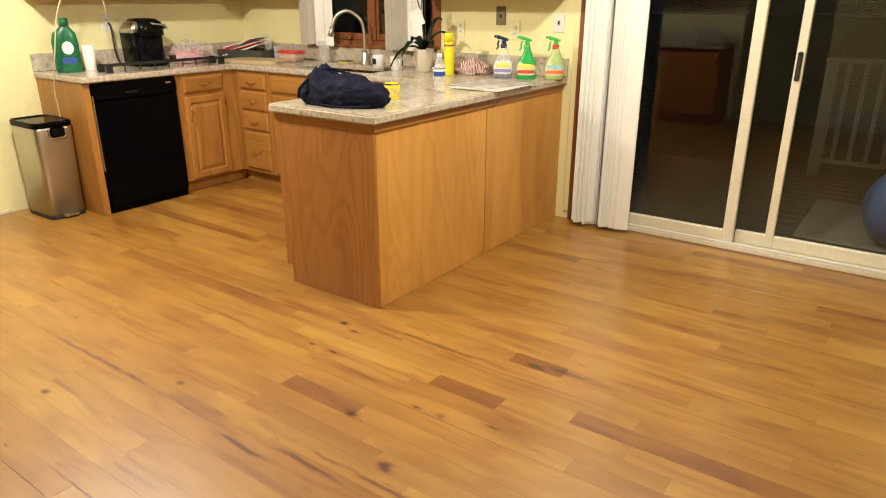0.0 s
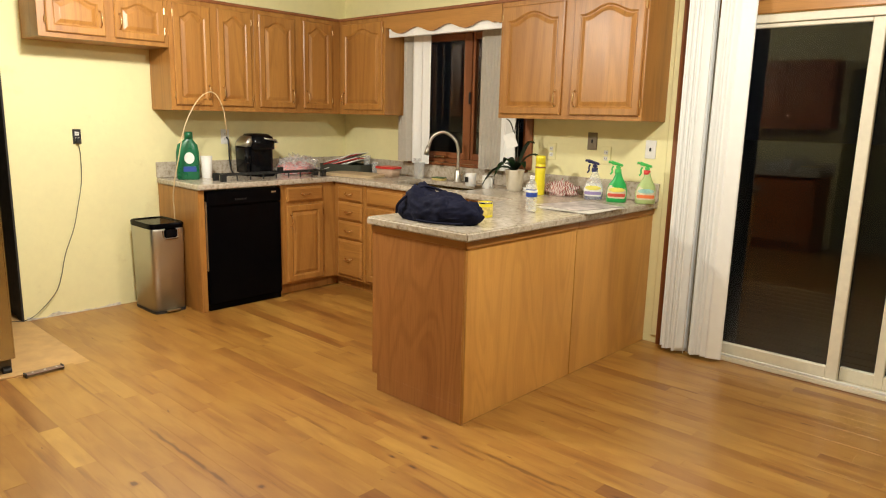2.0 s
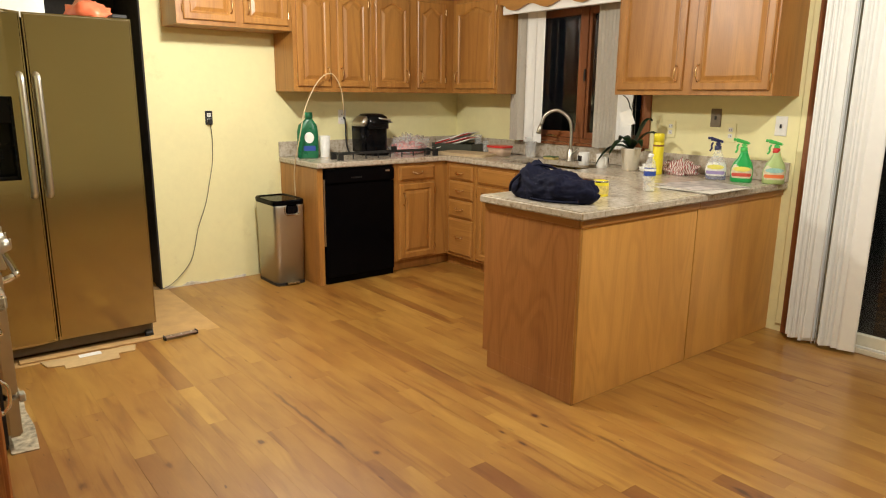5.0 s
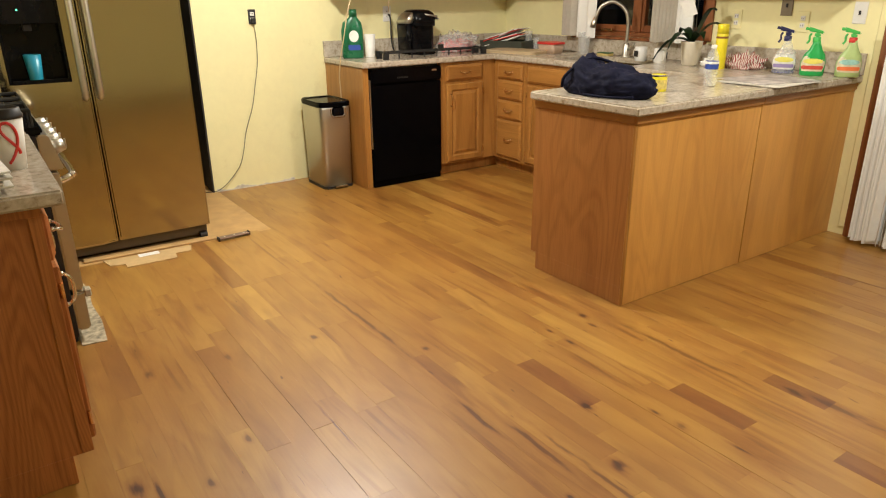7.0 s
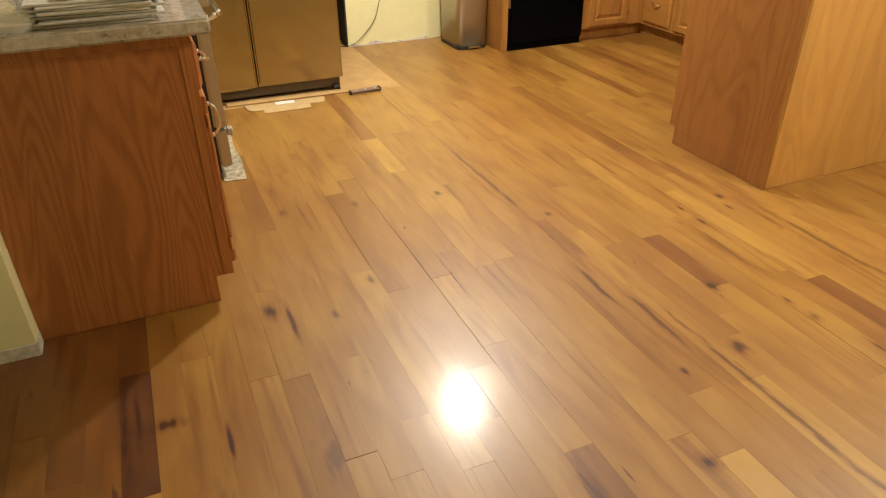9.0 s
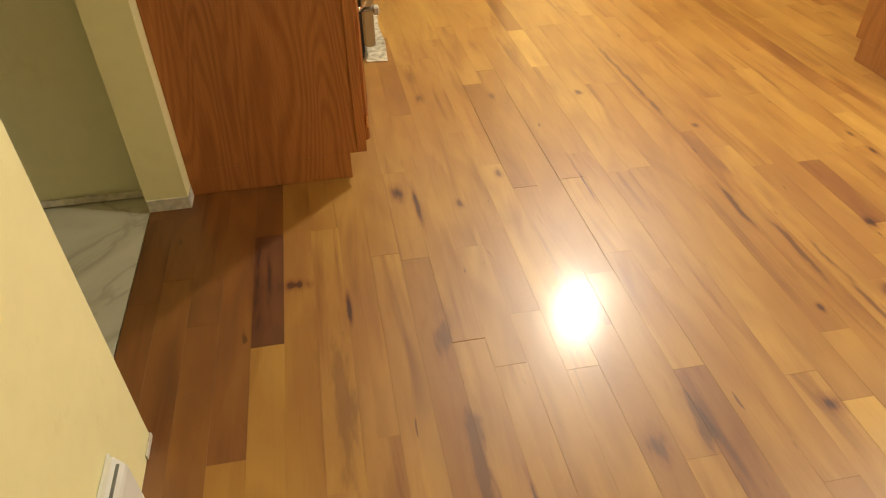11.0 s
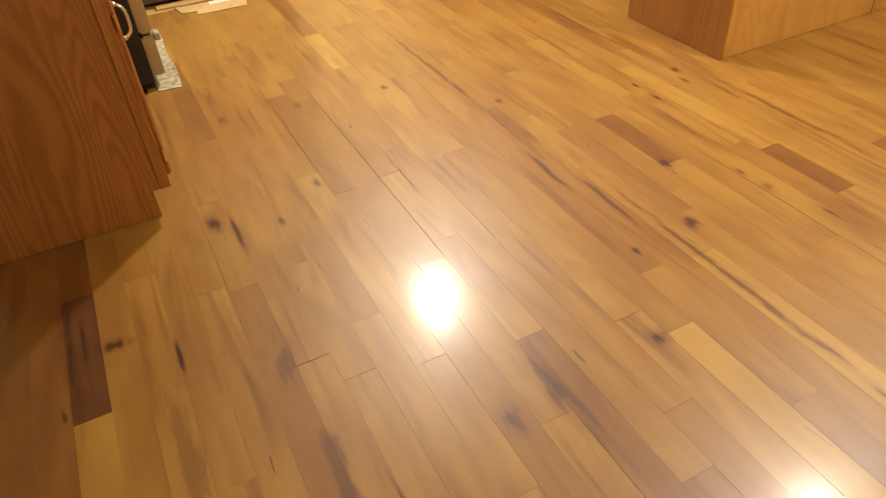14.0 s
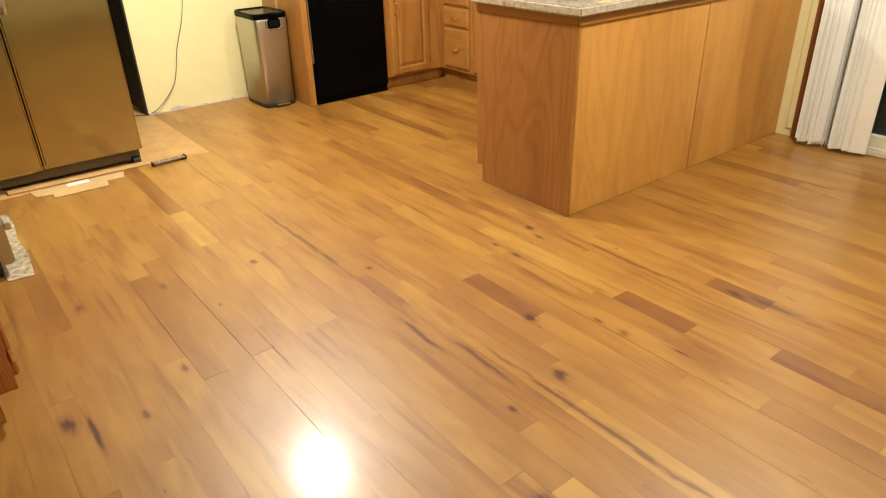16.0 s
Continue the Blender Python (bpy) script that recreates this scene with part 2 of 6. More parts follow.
    # the grain wavers as it runs along the boards
    sway = noise_of(nt, scaled(nt, (1, 0.15, 1), True), 7.0, 2)
    shift = nt.nodes.new("ShaderNodeCombineXYZ")
    nt.links.new(ranged(nt, sway, -0.010, 0.010), shift.inputs["Y"])
    bent = nt.nodes.new("ShaderNodeVectorMath")
    nt.links.new(pos, bent.inputs[0])
    nt.links.new(shift.outputs[0], bent.inputs[1])
    halos = cores = None
    for x, y, lx, ly, deep in KNOTS + STREAKS:
        long = lx > 0.06
        sub = nt.nodes.new("ShaderNodeVectorMath")
        sub.operation = "SUBTRACT"
        nt.links.new(bent.outputs[0] if long else pos, sub.inputs[0])
        sub.inputs[1].default_value = (x + 0.008, y - 0.010, 0)
        mul = nt.nodes.new("ShaderNodeVectorMath")
        mul.operation = "MULTIPLY"
        nt.links.new(sub.outputs[0], mul.inputs[0])
        mul.inputs[1].default_value = (0.8 / lx, 0.8 / ly, 0)
        ln = nt.nodes.new("ShaderNodeVectorMath")
        ln.operation = "LENGTH"
        nt.links.new(mul.outputs[0], ln.inputs[0])
        add = nt.nodes.new("ShaderNodeMath")
        add.operation = "MULTIPLY_ADD"
        nt.links.new(rag.outputs["Fac"], add.inputs[0])
        add.inputs[1].default_value = 2.0
        nt.links.new(ln.outputs["Value"], add.inputs[2])
        wide = node(nt, "ShaderNodeMapRange", From_Min=1.4, From_Max=2.7 if not long else 2.6, To_Min=deep, To_Max=0.0)
        thin_line = node(nt, "ShaderNodeMapRange", From_Min=1.35, From_Max=1.9 if not long else 1.75, To_Min=deep, To_Max=0.0)
        both = []
        for rng_node, old in ((wide, halos), (thin_line, cores)):
            nt.links.new(add.outputs[0], rng_node.inputs["Value"])
            if old is None:
                both.append(rng_node.outputs["Result"])
            else:
                mx = nt.nodes.new("ShaderNodeMath")
                mx.operation = "MAXIMUM"
                nt.links.new(old, mx.inputs[0])
                nt.links.new(rng_node.outputs["Result"], mx.inputs[1])
                both.append(mx.outputs[0])
        halos, cores = both
    base = mixed(nt, halos, base, (0.58, 0.36, 0.19), "MULTIPLY")
    base = mixed(nt, cores, base, (0.19, 0.08, 0.03), "MULTIPLY")
    nt.links.new(base, b.inputs["Base Color"])
    nt.links.new(ranged(nt, noise_of(nt, scaled(nt, (1, 1, 1), True), 3.0, 4), 0.36, 0.50), b.inputs["Roughness"])
    b.inputs["Specular IOR Level"].default_value = 0.8
    b.inputs["Coat Weight"].default_value = 0.33
    nt.links.new(ranged(nt, noise_of(nt, scaled(nt, (0.5, 1, 1), True, off.outputs[0]), 30.0, 3), 0.12, 0.25), b.inputs["Coat Roughness"])
    b.inputs["Coat IOR"].default_value = 1.55
    bumped(nt, b, fine, 0.06, 0.0005)
    return m


BOARD, BOARD_FAR = boards("lacquered_board", True), boards("lacquered_boards_rest", False)


def marble(name):
    m, nt, b = material(name)
    v = scaled(nt, (1, 1, 1), True)
    vein = noise_of(nt, v, 1.8, 4, 0.5, 1.5)
    col = ramp(nt, vein, [(0.36, (0.72, 0.70, 0.56)), (0.48, (0.62, 0.60, 0.47)), (0.50, (0.50, 0.48, 0.37)), (0.53, (0.66, 0.64, 0.51)), (0.64, (0.74, 0.72, 0.58))])
    nt.links.new(col, b.inputs["Base Color"])
    b.inputs["Roughness"].default_value = 0.35
    return m


LINO = marble("veined_vinyl")


def brushed(name, colour, rough=0.20, axis="y"):
    m, nt, b = material(name)
    s = {"x": (0.01, 1, 1), "y": (1, 0.01, 1), "z": (1, 1, 0.01)}[axis]
    hair = noise_of(nt, scaled(nt, s), 700, 2)
    soft = noise_of(nt, scaled(nt, (1, 1, 1)), 3, 3)
    nt.links.new(ramp(nt, mixed(nt, 0.5, hair, soft), [(0.2, tuple(c * 0.97 for c in colour)), (0.8, colour)]), b.inputs["Base Color"])
    b.inputs["Metallic"].default_value = 1.0
    nt.links.new(ranged(nt, mixed(nt, 0.5, hair, soft), rough - 0.05, rough + 0.07), b.inputs["Roughness"])
    bumped(nt, b, hair, 0.006, 0.0001)
    return m


# the gold tint puts the yellow wall's reflection into the fridge steel's colour
STEEL = brushed("brushed_steel", (0.48, 0.42, 0.29), 0.10)
STEEL_UP = brushed("brushed_steel_upright", (0.56, 0.54, 0.48), 0.40, axis="z")
CHROME = plain("chrome", (0.82, 0.80, 0.76), 0.10, 1.0, 0.04)
NICKEL = plain("satin_nickel", (0.60, 0.58, 0.52), 0.36, 1.0, 0.05)
BRASS = plain("worn_brass", (0.80, 0.56, 0.30), 0.22, 1.0, 0.12)
BLACK = plain("black_gloss_plastic", (0.004, 0.004, 0.005), 0.16, 0, 0.3, 12, Specular_IOR_Level=0.16)
DISH_BLACK = plain("black_appliance_enamel", (0.002, 0.002, 0.0025), 0.14, 0, 0.3, 12, Specular_IOR_Level=0.05)
BLACK_MATT = plain("black_matt", (0.014, 0.013, 0.013), 0.55, 0, 0.3)
IRON = plain("black_iron", (0.018, 0.018, 0.018), 0.5, 0.3, 0.3, bump=0.4)
WHITE = plain("white_plastic", (0.78, 0.77, 0.73), 0.4, 0, 0.05)
CREAM = plain("cream_vinyl_frame", (0.74, 0.69, 0.55), 0.45, 0, 0.07)
ENAMEL = plain("white_enamel", (0.74, 0.74, 0.70), 0.35, 0, 0.08, 18)
BLIND = plain("ivory_blind_vinyl", (0.86, 0.86, 0.83), 0.5, 0, 0.02, 25)
BLIND_GREY = plain("taupe_blind_vinyl", (0.46, 0.42, 0.35), 0.55, 0, 0.08, 60, 0.2)
PAPER = plain("newsprint", (0.60, 0.57, 0.50), 0.85, 0, 0.22, 55)
PAPER_W = plain("white_paper", (0.82, 0.81, 0.77), 0.8, 0, 0.06)
CARD = plain("brown_cardboard", (0.55, 0.38, 0.18), 0.85, 0, 0.12, 25, 0.3)
PLY = plain("bare_subfloor_ply", (0.52, 0.32, 0.125), 0.6, 0, 0.2, 9)
FABRIC = plain("navy_nylon", (0.006, 0.007, 0.022), 0.8, 0, 0.35, 70, 0.35, Specular_IOR_Level=0.15)
GREEN = plain("green_bottle_plastic", (0.01, 0.13, 0.055), 0.28, 0, 0.1)
TEAL = plain("teal_plastic", (0.015, 0.22, 0.33), 0.35, 0, 0.08)
RED = plain("red_plastic", (0.62, 0.035, 0.03), 0.4, 0, 0.1)
PINK = plain("pink_print_plastic", (0.55, 0.16, 0.16), 0.6, 0, 0.6, 22)
YELLOW = plain("yellow_tin", (0.82, 0.70, 0.02), 0.35, 0, 0.08)
BLUE = plain("blue_label", (0.03, 0.07, 0.34), 0.4, 0, 0.1)
LIME = plain("green_trigger", (0.07, 0.50, 0.10), 0.38, 0, 0.1)
MIDGREEN = plain("green_spray_bottle", (0.02, 0.38, 0.08), 0.3, 0, 0.1)
ORANGE = plain("orange_label", (0.80, 0.20, 0.06), 0.45, 0, 0.1)
BEIGE = plain("beige_board", (0.52, 0.40, 0.24), 0.5, 0, 0.12, 14)
POTTERY = plain("ivory_pot", (0.72, 0.66, 0.54), 0.45, 0, 0.08)
LEAF = plain("orchid_leaf", (0.018, 0.05, 0.014), 0.4, 0, 0.3, 20)
STEM = plain("dark_stem", (0.05, 0.045, 0.03), 0.6, 0, 0.3)
TUBE = plain("yellowed_tubing", (0.62, 0.48, 0.28), 0.4, 0, 0.1)
WIRE = plain("dark_cord", (0.045, 0.042, 0.038), 0.6, 0, 0.2)
COPPER = plain("dull_copper", (0.17, 0.14, 0.09), 0.5, 0.6, 0.3)
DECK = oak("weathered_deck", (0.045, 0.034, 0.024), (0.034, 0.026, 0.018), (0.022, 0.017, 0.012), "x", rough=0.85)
BALL = plain("blue_ball_rubber", (0.03, 0.06, 0.14), 0.45, 0, 0.1)
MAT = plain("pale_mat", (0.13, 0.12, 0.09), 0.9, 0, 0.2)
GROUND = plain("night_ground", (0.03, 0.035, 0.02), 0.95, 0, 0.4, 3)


def clear(name, tint, rough=0.02, ior=1.45):
    m, nt, b = material(name)
    b.inputs["Base Color"].default_value = (*tint, 1)
    b.inputs["Transmission Weight"].default_value = 1.0
    b.inputs["IOR"].default_value = ior
    b.inputs["Roughness"].default_value = rough
    return m


def thin(name, tint, alpha, rough):
    """Thin clear plastic or glass that hardly bends the light."""
    m, nt, b = material(name)
    v = scaled(nt, (1, 1, 1))
    nt.links.new(ranged(nt, noise_of(nt, v, 40.0), alpha * 0.6, alpha * 1.5), b.inputs["Alpha"])
    b.inputs["Base Color"].default_value = (*tint, 1)
    b.inputs["Roughness"].default_value = rough
    return m


GLASS = clear("window_glass", (0.86, 0.90, 0.86))
TUMBLER = thin("clear_glass", (0.85, 0.86, 0.84), 0.22, 0.05)
PET = thin("clear_pet", (0.86, 0.88, 0.86), 0.26, 0.08)
FILM = thin("thin_plastic_film", (0.88, 0.86, 0.84), 0.28, 0.2)
LIQUID = clear("blue_cleaner", (0.10, 0.12, 0.55), 0.05, 1.33)


def glowing(name, colour, strength):
    m, nt, b = material(name)
    b.inputs["Base Color"].default_value = (*colour, 1)
    b.inputs["Emission Color"].default_value = (*colour, 1)
    b.inputs["Emission Strength"].default_value = strength
    return m


SHADE = glowing("lit_opal_glass", (1.0, 0.92, 0.78), 3.5)
LED = glowing("green_indicator", (0.1, 0.9, 0.45), 2.5)


# ---- building helpers ----
def thing(name, place, label, category, group="", turn=0.0):
    ob = new(name)
    ob.empty_display_size = 0.05
    ob.location, ob.rotation_euler = place, (0, 0, radians(turn))
    return tagged(ob, label, category, group)


def part(name, bm, mat, parent=None, label="", smooth=False):
    """Links a bmesh, in its thing's own coordinates, as one mesh under the parent."""
    me = bpy.data.meshes.new(name)
    bmesh.ops.recalc_face_normals(bm, faces=bm.faces)
    bm.to_mesh(me)
    bm.free()
    if smooth:
        for p in me.polygons:
            p.use_smooth = True
    me.materials.append(mat)
    ob = new(name, me)
    if parent is not None:
        ob.parent = parent
    return tagged(ob, label)


def root_of(ob):
    while ob.parent is not None:
        ob = ob.parent
    return ob


def wpart(name, bm, mat, parent, label="", smooth=False):
    """The same from world coordinates, for a thing that is not turned."""
    bmesh.ops.translate(bm, vec=-root_of(parent).location, verts=bm.verts)
    return part(name, bm, mat, parent, label, smooth)


def box(bm, x0, x1, y0, y1, z0, z1):
    vs = [bm.verts.new((x, y, z)) for x in (x0, x1) for y in (y0, y1) for z in (z0, z1)]
    for q in ((0, 1, 3, 2), (4, 6, 7, 5), (0, 4, 5, 1), (2, 3, 7, 6), (0, 2, 6, 4), (1, 5, 7, 3)):
        bm.faces.new([vs[i] for i in q])
    return vs


def boxed(*spans, bevel=0.0, seg=1):
    """A bmesh of boxes, each x0, x1, y0, y1, z0, z1, with eased edges."""
    bm = bmesh.new()
    for s in spans:
        box(bm, *s)
    if bevel:
        bmesh.ops.bevel(bm, geom=bm.edges[:], offset=bevel, segments=seg, affect="EDGES", clamp_overlap=True)
    return bm


def loft(bm, rings, seg=20, square=2.0, close=True):
    """Skin over rings of cx, cy, z, rx, ry. square over 2 makes the rings boxier."""
    loops = []
    for cx, cy, z, rx, ry in rings:
        loop = []
        for i in range(seg):
            a = 2 * math.pi * i / seg
            c, s = math.cos(a), math.sin(a)
            loop.append(bm.verts.new((cx + rx * math.copysign(abs(c) ** (2 / square), c), cy + ry * math.copysign(abs(s) ** (2 / square), s), z)))
        loops.append(loop)
    for a, b in zip(loops, loops[1:]):
        for i in range(seg):
            bm.faces.new((a[i], a[(i + 1) % seg], b[(i + 1) % seg], b[i]))
    if close:
        bm.faces.new(loops[0][::-1])
        bm.faces.new(loops[-1])
    return bm


def turned(rings, seg=20, square=2.0, close=True):
    return loft(bmesh.new(), [(0, 0, z, r, r) for r, z in rings], seg, square, close)


def rod(bm, points, r, seg=8):
    """A round rod swept along points."""
    pts = [Vector(p) for p in points]
    loops, side = [], None
    for i, p in enumerate(pts):
        d = (pts[min(i + 1, len(pts) - 1)] - pts[max(i - 1, 0)]).normalized()
        if side is None:
            side = d.orthogonal().normalized()
        side = (side - d * side.dot(d)).normalized()
        up = d.cross(side)
        rr = r[i] if isinstance(r, (list, tuple)) else r
        loops.append([bm.verts.new(p + rr * (math.cos(a) * side + math.sin(a) * up)) for a in (2 * math.pi * k / seg for k in range(seg))])
    for a, b in zip(loops, loops[1:]):
        for i in range(seg):
            bm.faces.new((a[i], a[(i + 1) % seg], b[(i + 1) % seg], b[i]))
    bm.faces.new(loops[0][::-1])
    bm.faces.new(loops[-1])
    return bm


def curve(points, steps=6):
    """Smooth points through the given ones."""
    p = [Vector(points[0])] + [Vector(q) for q in points] + [Vector(points[-1])]
    out = []
    for i in range(1, len(p) - 2):
        for k in range(steps):
            t = k / steps
            a, b, c, d = p[i - 1], p[i], p[i + 1], p[i + 2]
            out.append(0.5 * (2 * b + (c - a) * t + (2 * a - 5 * b + 4 * c - d) * t * t + (3 * b - a - 3 * c + d) * t ** 3))
    return out + [p[-2]]


def slab(outline, z0, z1):
    """A flat piece with the given outline."""
    bm = bmesh.new()
    lo = [bm.verts.new((x, y, z0)) for x, y in outline]
    hi = [bm.verts.new((x, y, z1)) for x, y in outline]
    n = len(lo)
    bm.faces.new(lo[::-1])
    bm.faces.new(hi)
    for i in range(n):
        bm.faces.new((lo[i], lo[(i + 1) % n], hi[(i + 1) % n], hi[i]))
    return bm


def setting(name, bm, mat, label, category="wall"):
    return tagged(part(name, bm, mat), label, category, kind="structure")

# ---- the large structure ----
XW, YW, YS, ZC, XE = -3.11, 1.84, -2.80, 2.62, 5.0
T = 0.13

# west wall, with the fridge recess
R0, R1, RZ = -2.62, -0.935, 2.11
setting("wall_west", boxed((XW - T, XW, R1, YW + T, 0, ZC), (XW - T, XW, YS - T, R0, 0, ZC), (XW - T, XW, R0, R1, RZ, ZC)), WALL, "pale yellow painted kitchen wall with a dark fridge recess")
# lining and edge strip carry the recess's shade in their colour
setting("wall_recess", boxed((XW - 0.72, XW - 0.66, R0, R1, 0, RZ), (XW - 0.66, XW - T, R1, R1 + 0.05, 0, RZ), (XW - 0.66, XW - T, R0 - 0.05, R0, 0, RZ), (XW - 0.72, XW - T, R0, R1, RZ, RZ + 0.05)), DARK_RECESS, "recess behind the fridge, coloured dark for its shade")
setting("trim_recess", boxed((XW - T + 0.004, XW - 0.002, R1 - 0.012, R1 - 0.001, 0, RZ)), DARK_RECESS, "dark strip standing in for shade at the recess opening", "trim")

# north wall, with window and sliding door
WX0, WX1, WZ0, WZ1 = -2.22, -1.02, 1.06, 2.13
DX0, DX1, DZ1 = 0.20, 2.12, 2.03
setting("wall_north", boxed((XW, WX0, YW, YW + T, 0, ZC), (WX0, WX1, YW, YW + T, 0, WZ0), (WX0, WX1, YW, YW + T, WZ1, ZC), (WX1, DX0, YW, YW + T, 0, ZC), (DX0, DX1, YW, YW + T, DZ1, ZC), (DX1, XE, YW, YW + T, 0, ZC)), WALL, "pale yellow painted wall with window and patio door")

# south wall in two lengths, with a doorway to the hall
OX0, OX1 = -0.028, 0.878
setting("wall_south", boxed((XW, OX0, YS - T, YS, 0, ZC), (OX1, XE, YS - T, YS, 0, ZC), (OX0, OX1, YS - T, YS, 2.06, ZC)), WALL, "pale yellow painted wall with an open doorway")
setting("wall_east", boxed((XE, XE + T, YS - T, YW + T, 0, ZC)), WALL, "plain pale yellow wall")
setting("wall_hall_west", boxed((-0.27, -0.14, -4.4, YS - T, 0, ZC)), HALL, "olive grey painted hall wall in shade")
setting("wall_hall_east", boxed((1.5, 1.63, -4.4, YS - T, 0, ZC)), HALL, "olive grey painted hall side wall")
setting("wall_hall_end", boxed((-0.27, 1.63, -4.53, -4.4, 0, ZC)), HALL, "olive grey painted hall end wall")
setting("trim_hall", boxed((-0.139, -0.122, -4.4, YS - T, 0.0, 0.022), bevel=0.004), RAW_EDGE, "rough tan strip along the hall wall", "trim")
setting("ceiling", boxed((XW - 0.72, XE, -4.53, YW + T, ZC, ZC + 0.08)), CEIL, "plain white ceiling", "ceiling")

# ragged bare plaster along the feet of the walls where the baseboard is off
rng = random.Random(5)


def ragged(axis, a, b, fixed, out, h):
    bm = bmesh.new()
    n = max(4, int(abs(b - a) / 0.02))
    tops = []
    for i in range(n + 1):
        u = a + (b - a) * i / n
        z = max(0.004, h * (0.35 + 0.9 * noise.noise(Vector((u * 9, fixed * 3, 0.5))) + 0.25 * rng.random()))
        tops.append((u, z))
    lo, hi, lo2, hi2 = [], [], [], []
    for u, z in tops:
        for lst, w, zz in ((lo, 0.0005, 0.0), (hi, 0.0005, z), (lo2, out, 0.0), (hi2, out, z * 0.9)):
            lst.append(bm.verts.new((u, fixed + w, zz) if axis == "x" else (fixed + w, u, zz)))
    for i in range(n):
        bm.faces.new((lo2[i], lo2[i + 1], hi2[i + 1], hi2[i]))
        bm.faces.new((hi[i], hi[i + 1], hi2[i + 1], hi2[i]))
    return bm


setting("trim_west_foot", ragged("y", -0.92, -0.30, XW, 0.006, 0.035), RAW_EDGE, "crumbled bare plaster at the foot of the wall", "trim")
setting("trim_stub_foot", boxed((OX0 - 0.002, OX0 + 0.003, YS - T + 0.002, YS + 0.003, 0, 0.045), (-0.095, OX0 + 0.003, YS, YS + 0.004, 0, 0.04), bevel=0.0015), RAW_EDGE, "bare white plaster edge at the foot of the wall end", "trim")
setting("trim_door_foot", boxed((OX1 - 0.004, OX1 + 0.06, YS, YS + 0.004, 0, 0.016), (OX1 - 0.004, OX1, YS - T, YS, 0, 0.016), bevel=0.0015), RAW_EDGE, "bare white plaster edge at the doorway corner", "trim")

# floors
FLOOR = setting("floor", boxed((XW - 0.66, XE, YS - T, YW + T, -0.06, -0.013)), PLY, "hardwood board floor with satin lacquer, knots and dark streaks", "floor")
setting("floor_patch", boxed((XW - 0.66, -2.03, R0, -0.70, -0.012, -0.0008)), PLY, "bare orange-brown plywood patch before the fridge", "floor")
setting("floor_hall", boxed((-0.27, 1.63, -4.53, YS - T, -0.06, -0.004)), LINO, "pale marbled vinyl floor of the hall", "floor")

# base window
win = tagged(new("window_1"), "brown wooden casement window with dark night panes", "window", kind="structure")
win.location = (-1.62, YW + 0.06, WZ0)
y0, y1 = YW + 0.012, YW + 0.075
wpart("window_frame", boxed((WX0, WX0 + 0.03, y0, y1, WZ0, WZ1), (WX1 - 0.03, WX1, y0, y1, WZ0, WZ1), (WX0 + 0.03, WX1 - 0.03, y0, y1, WZ1 - 0.06, WZ1), (WX0 + 0.03, WX1 - 0.03, y0, y1, WZ0, WZ0 + 0.035), (-1.645, -1.585, y0, y1, WZ0 + 0.035, WZ1 - 0.06), bevel=0.004), FRAME_WOOD, win)
for a, b, nm in ((WX0 + 0.03, -1.645, "sash"), (-1.585, WX1 - 0.03, "sash")):
    s = wpart(nm, boxed((a, a + 0.028, y0 + 0.01, y1 - 0.01, WZ0 + 0.036, WZ1 - 0.061), (b - 0.028, b, y0 + 0.01, y1 - 0.01, WZ0 + 0.036, WZ1 - 0.061), (a + 0.028, b - 0.028, y0 + 0.01, y1 - 0.01, WZ0 + 0.036, WZ0 + 0.085), (a + 0.028, b - 0.028, y0 + 0.01, y1 - 0.01, WZ1 - 0.11, WZ1 - 0.061), bevel=0.004), FRAME_WOOD, win)
    g = wpart("pane", boxed((a + 0.028, b - 0.028, y0 + 0.03, y0 + 0.034, WZ0 + 0.085, WZ1 - 0.11)), GLASS, s)
    g.visible_shadow = False
wpart("crank_handle", boxed((-1.95, -1.84, y0 - 0.02, y0 + 0.002, WZ0 + 0.036, WZ0 + 0.056), (-1.87, -1.85, y0 - 0.035, y0 - 0.018, WZ0 + 0.04, WZ0 + 0.052), bevel=0.004), BRASS, win)
wpart("latch", boxed((-1.60, -1.585, y0 - 0.014, y0 + 0.001, 1.53, 1.62), bevel=0.004), BLACK_MATT, win)
wpart("window_sill", boxed((WX0 - 0.02, WX1 + 0.02, YW - 0.03, YW + 0.012, WZ0 - 0.022, WZ0), bevel=0.004), FRAME_WOOD, win)
wpart("casing", boxed((WX1, WX1 + 0.055, YW - 0.016, YW, WZ0, WZ1 + 0.05), (WX0 - 0.055, WX0, YW - 0.016, YW, WZ0, WZ1 + 0.05), (WX0 - 0.055, WX1 + 0.055, YW - 0.016, YW, WZ1 + 0.05, WZ1 + 0.11), bevel=0.003), FRAME_WOOD, win)

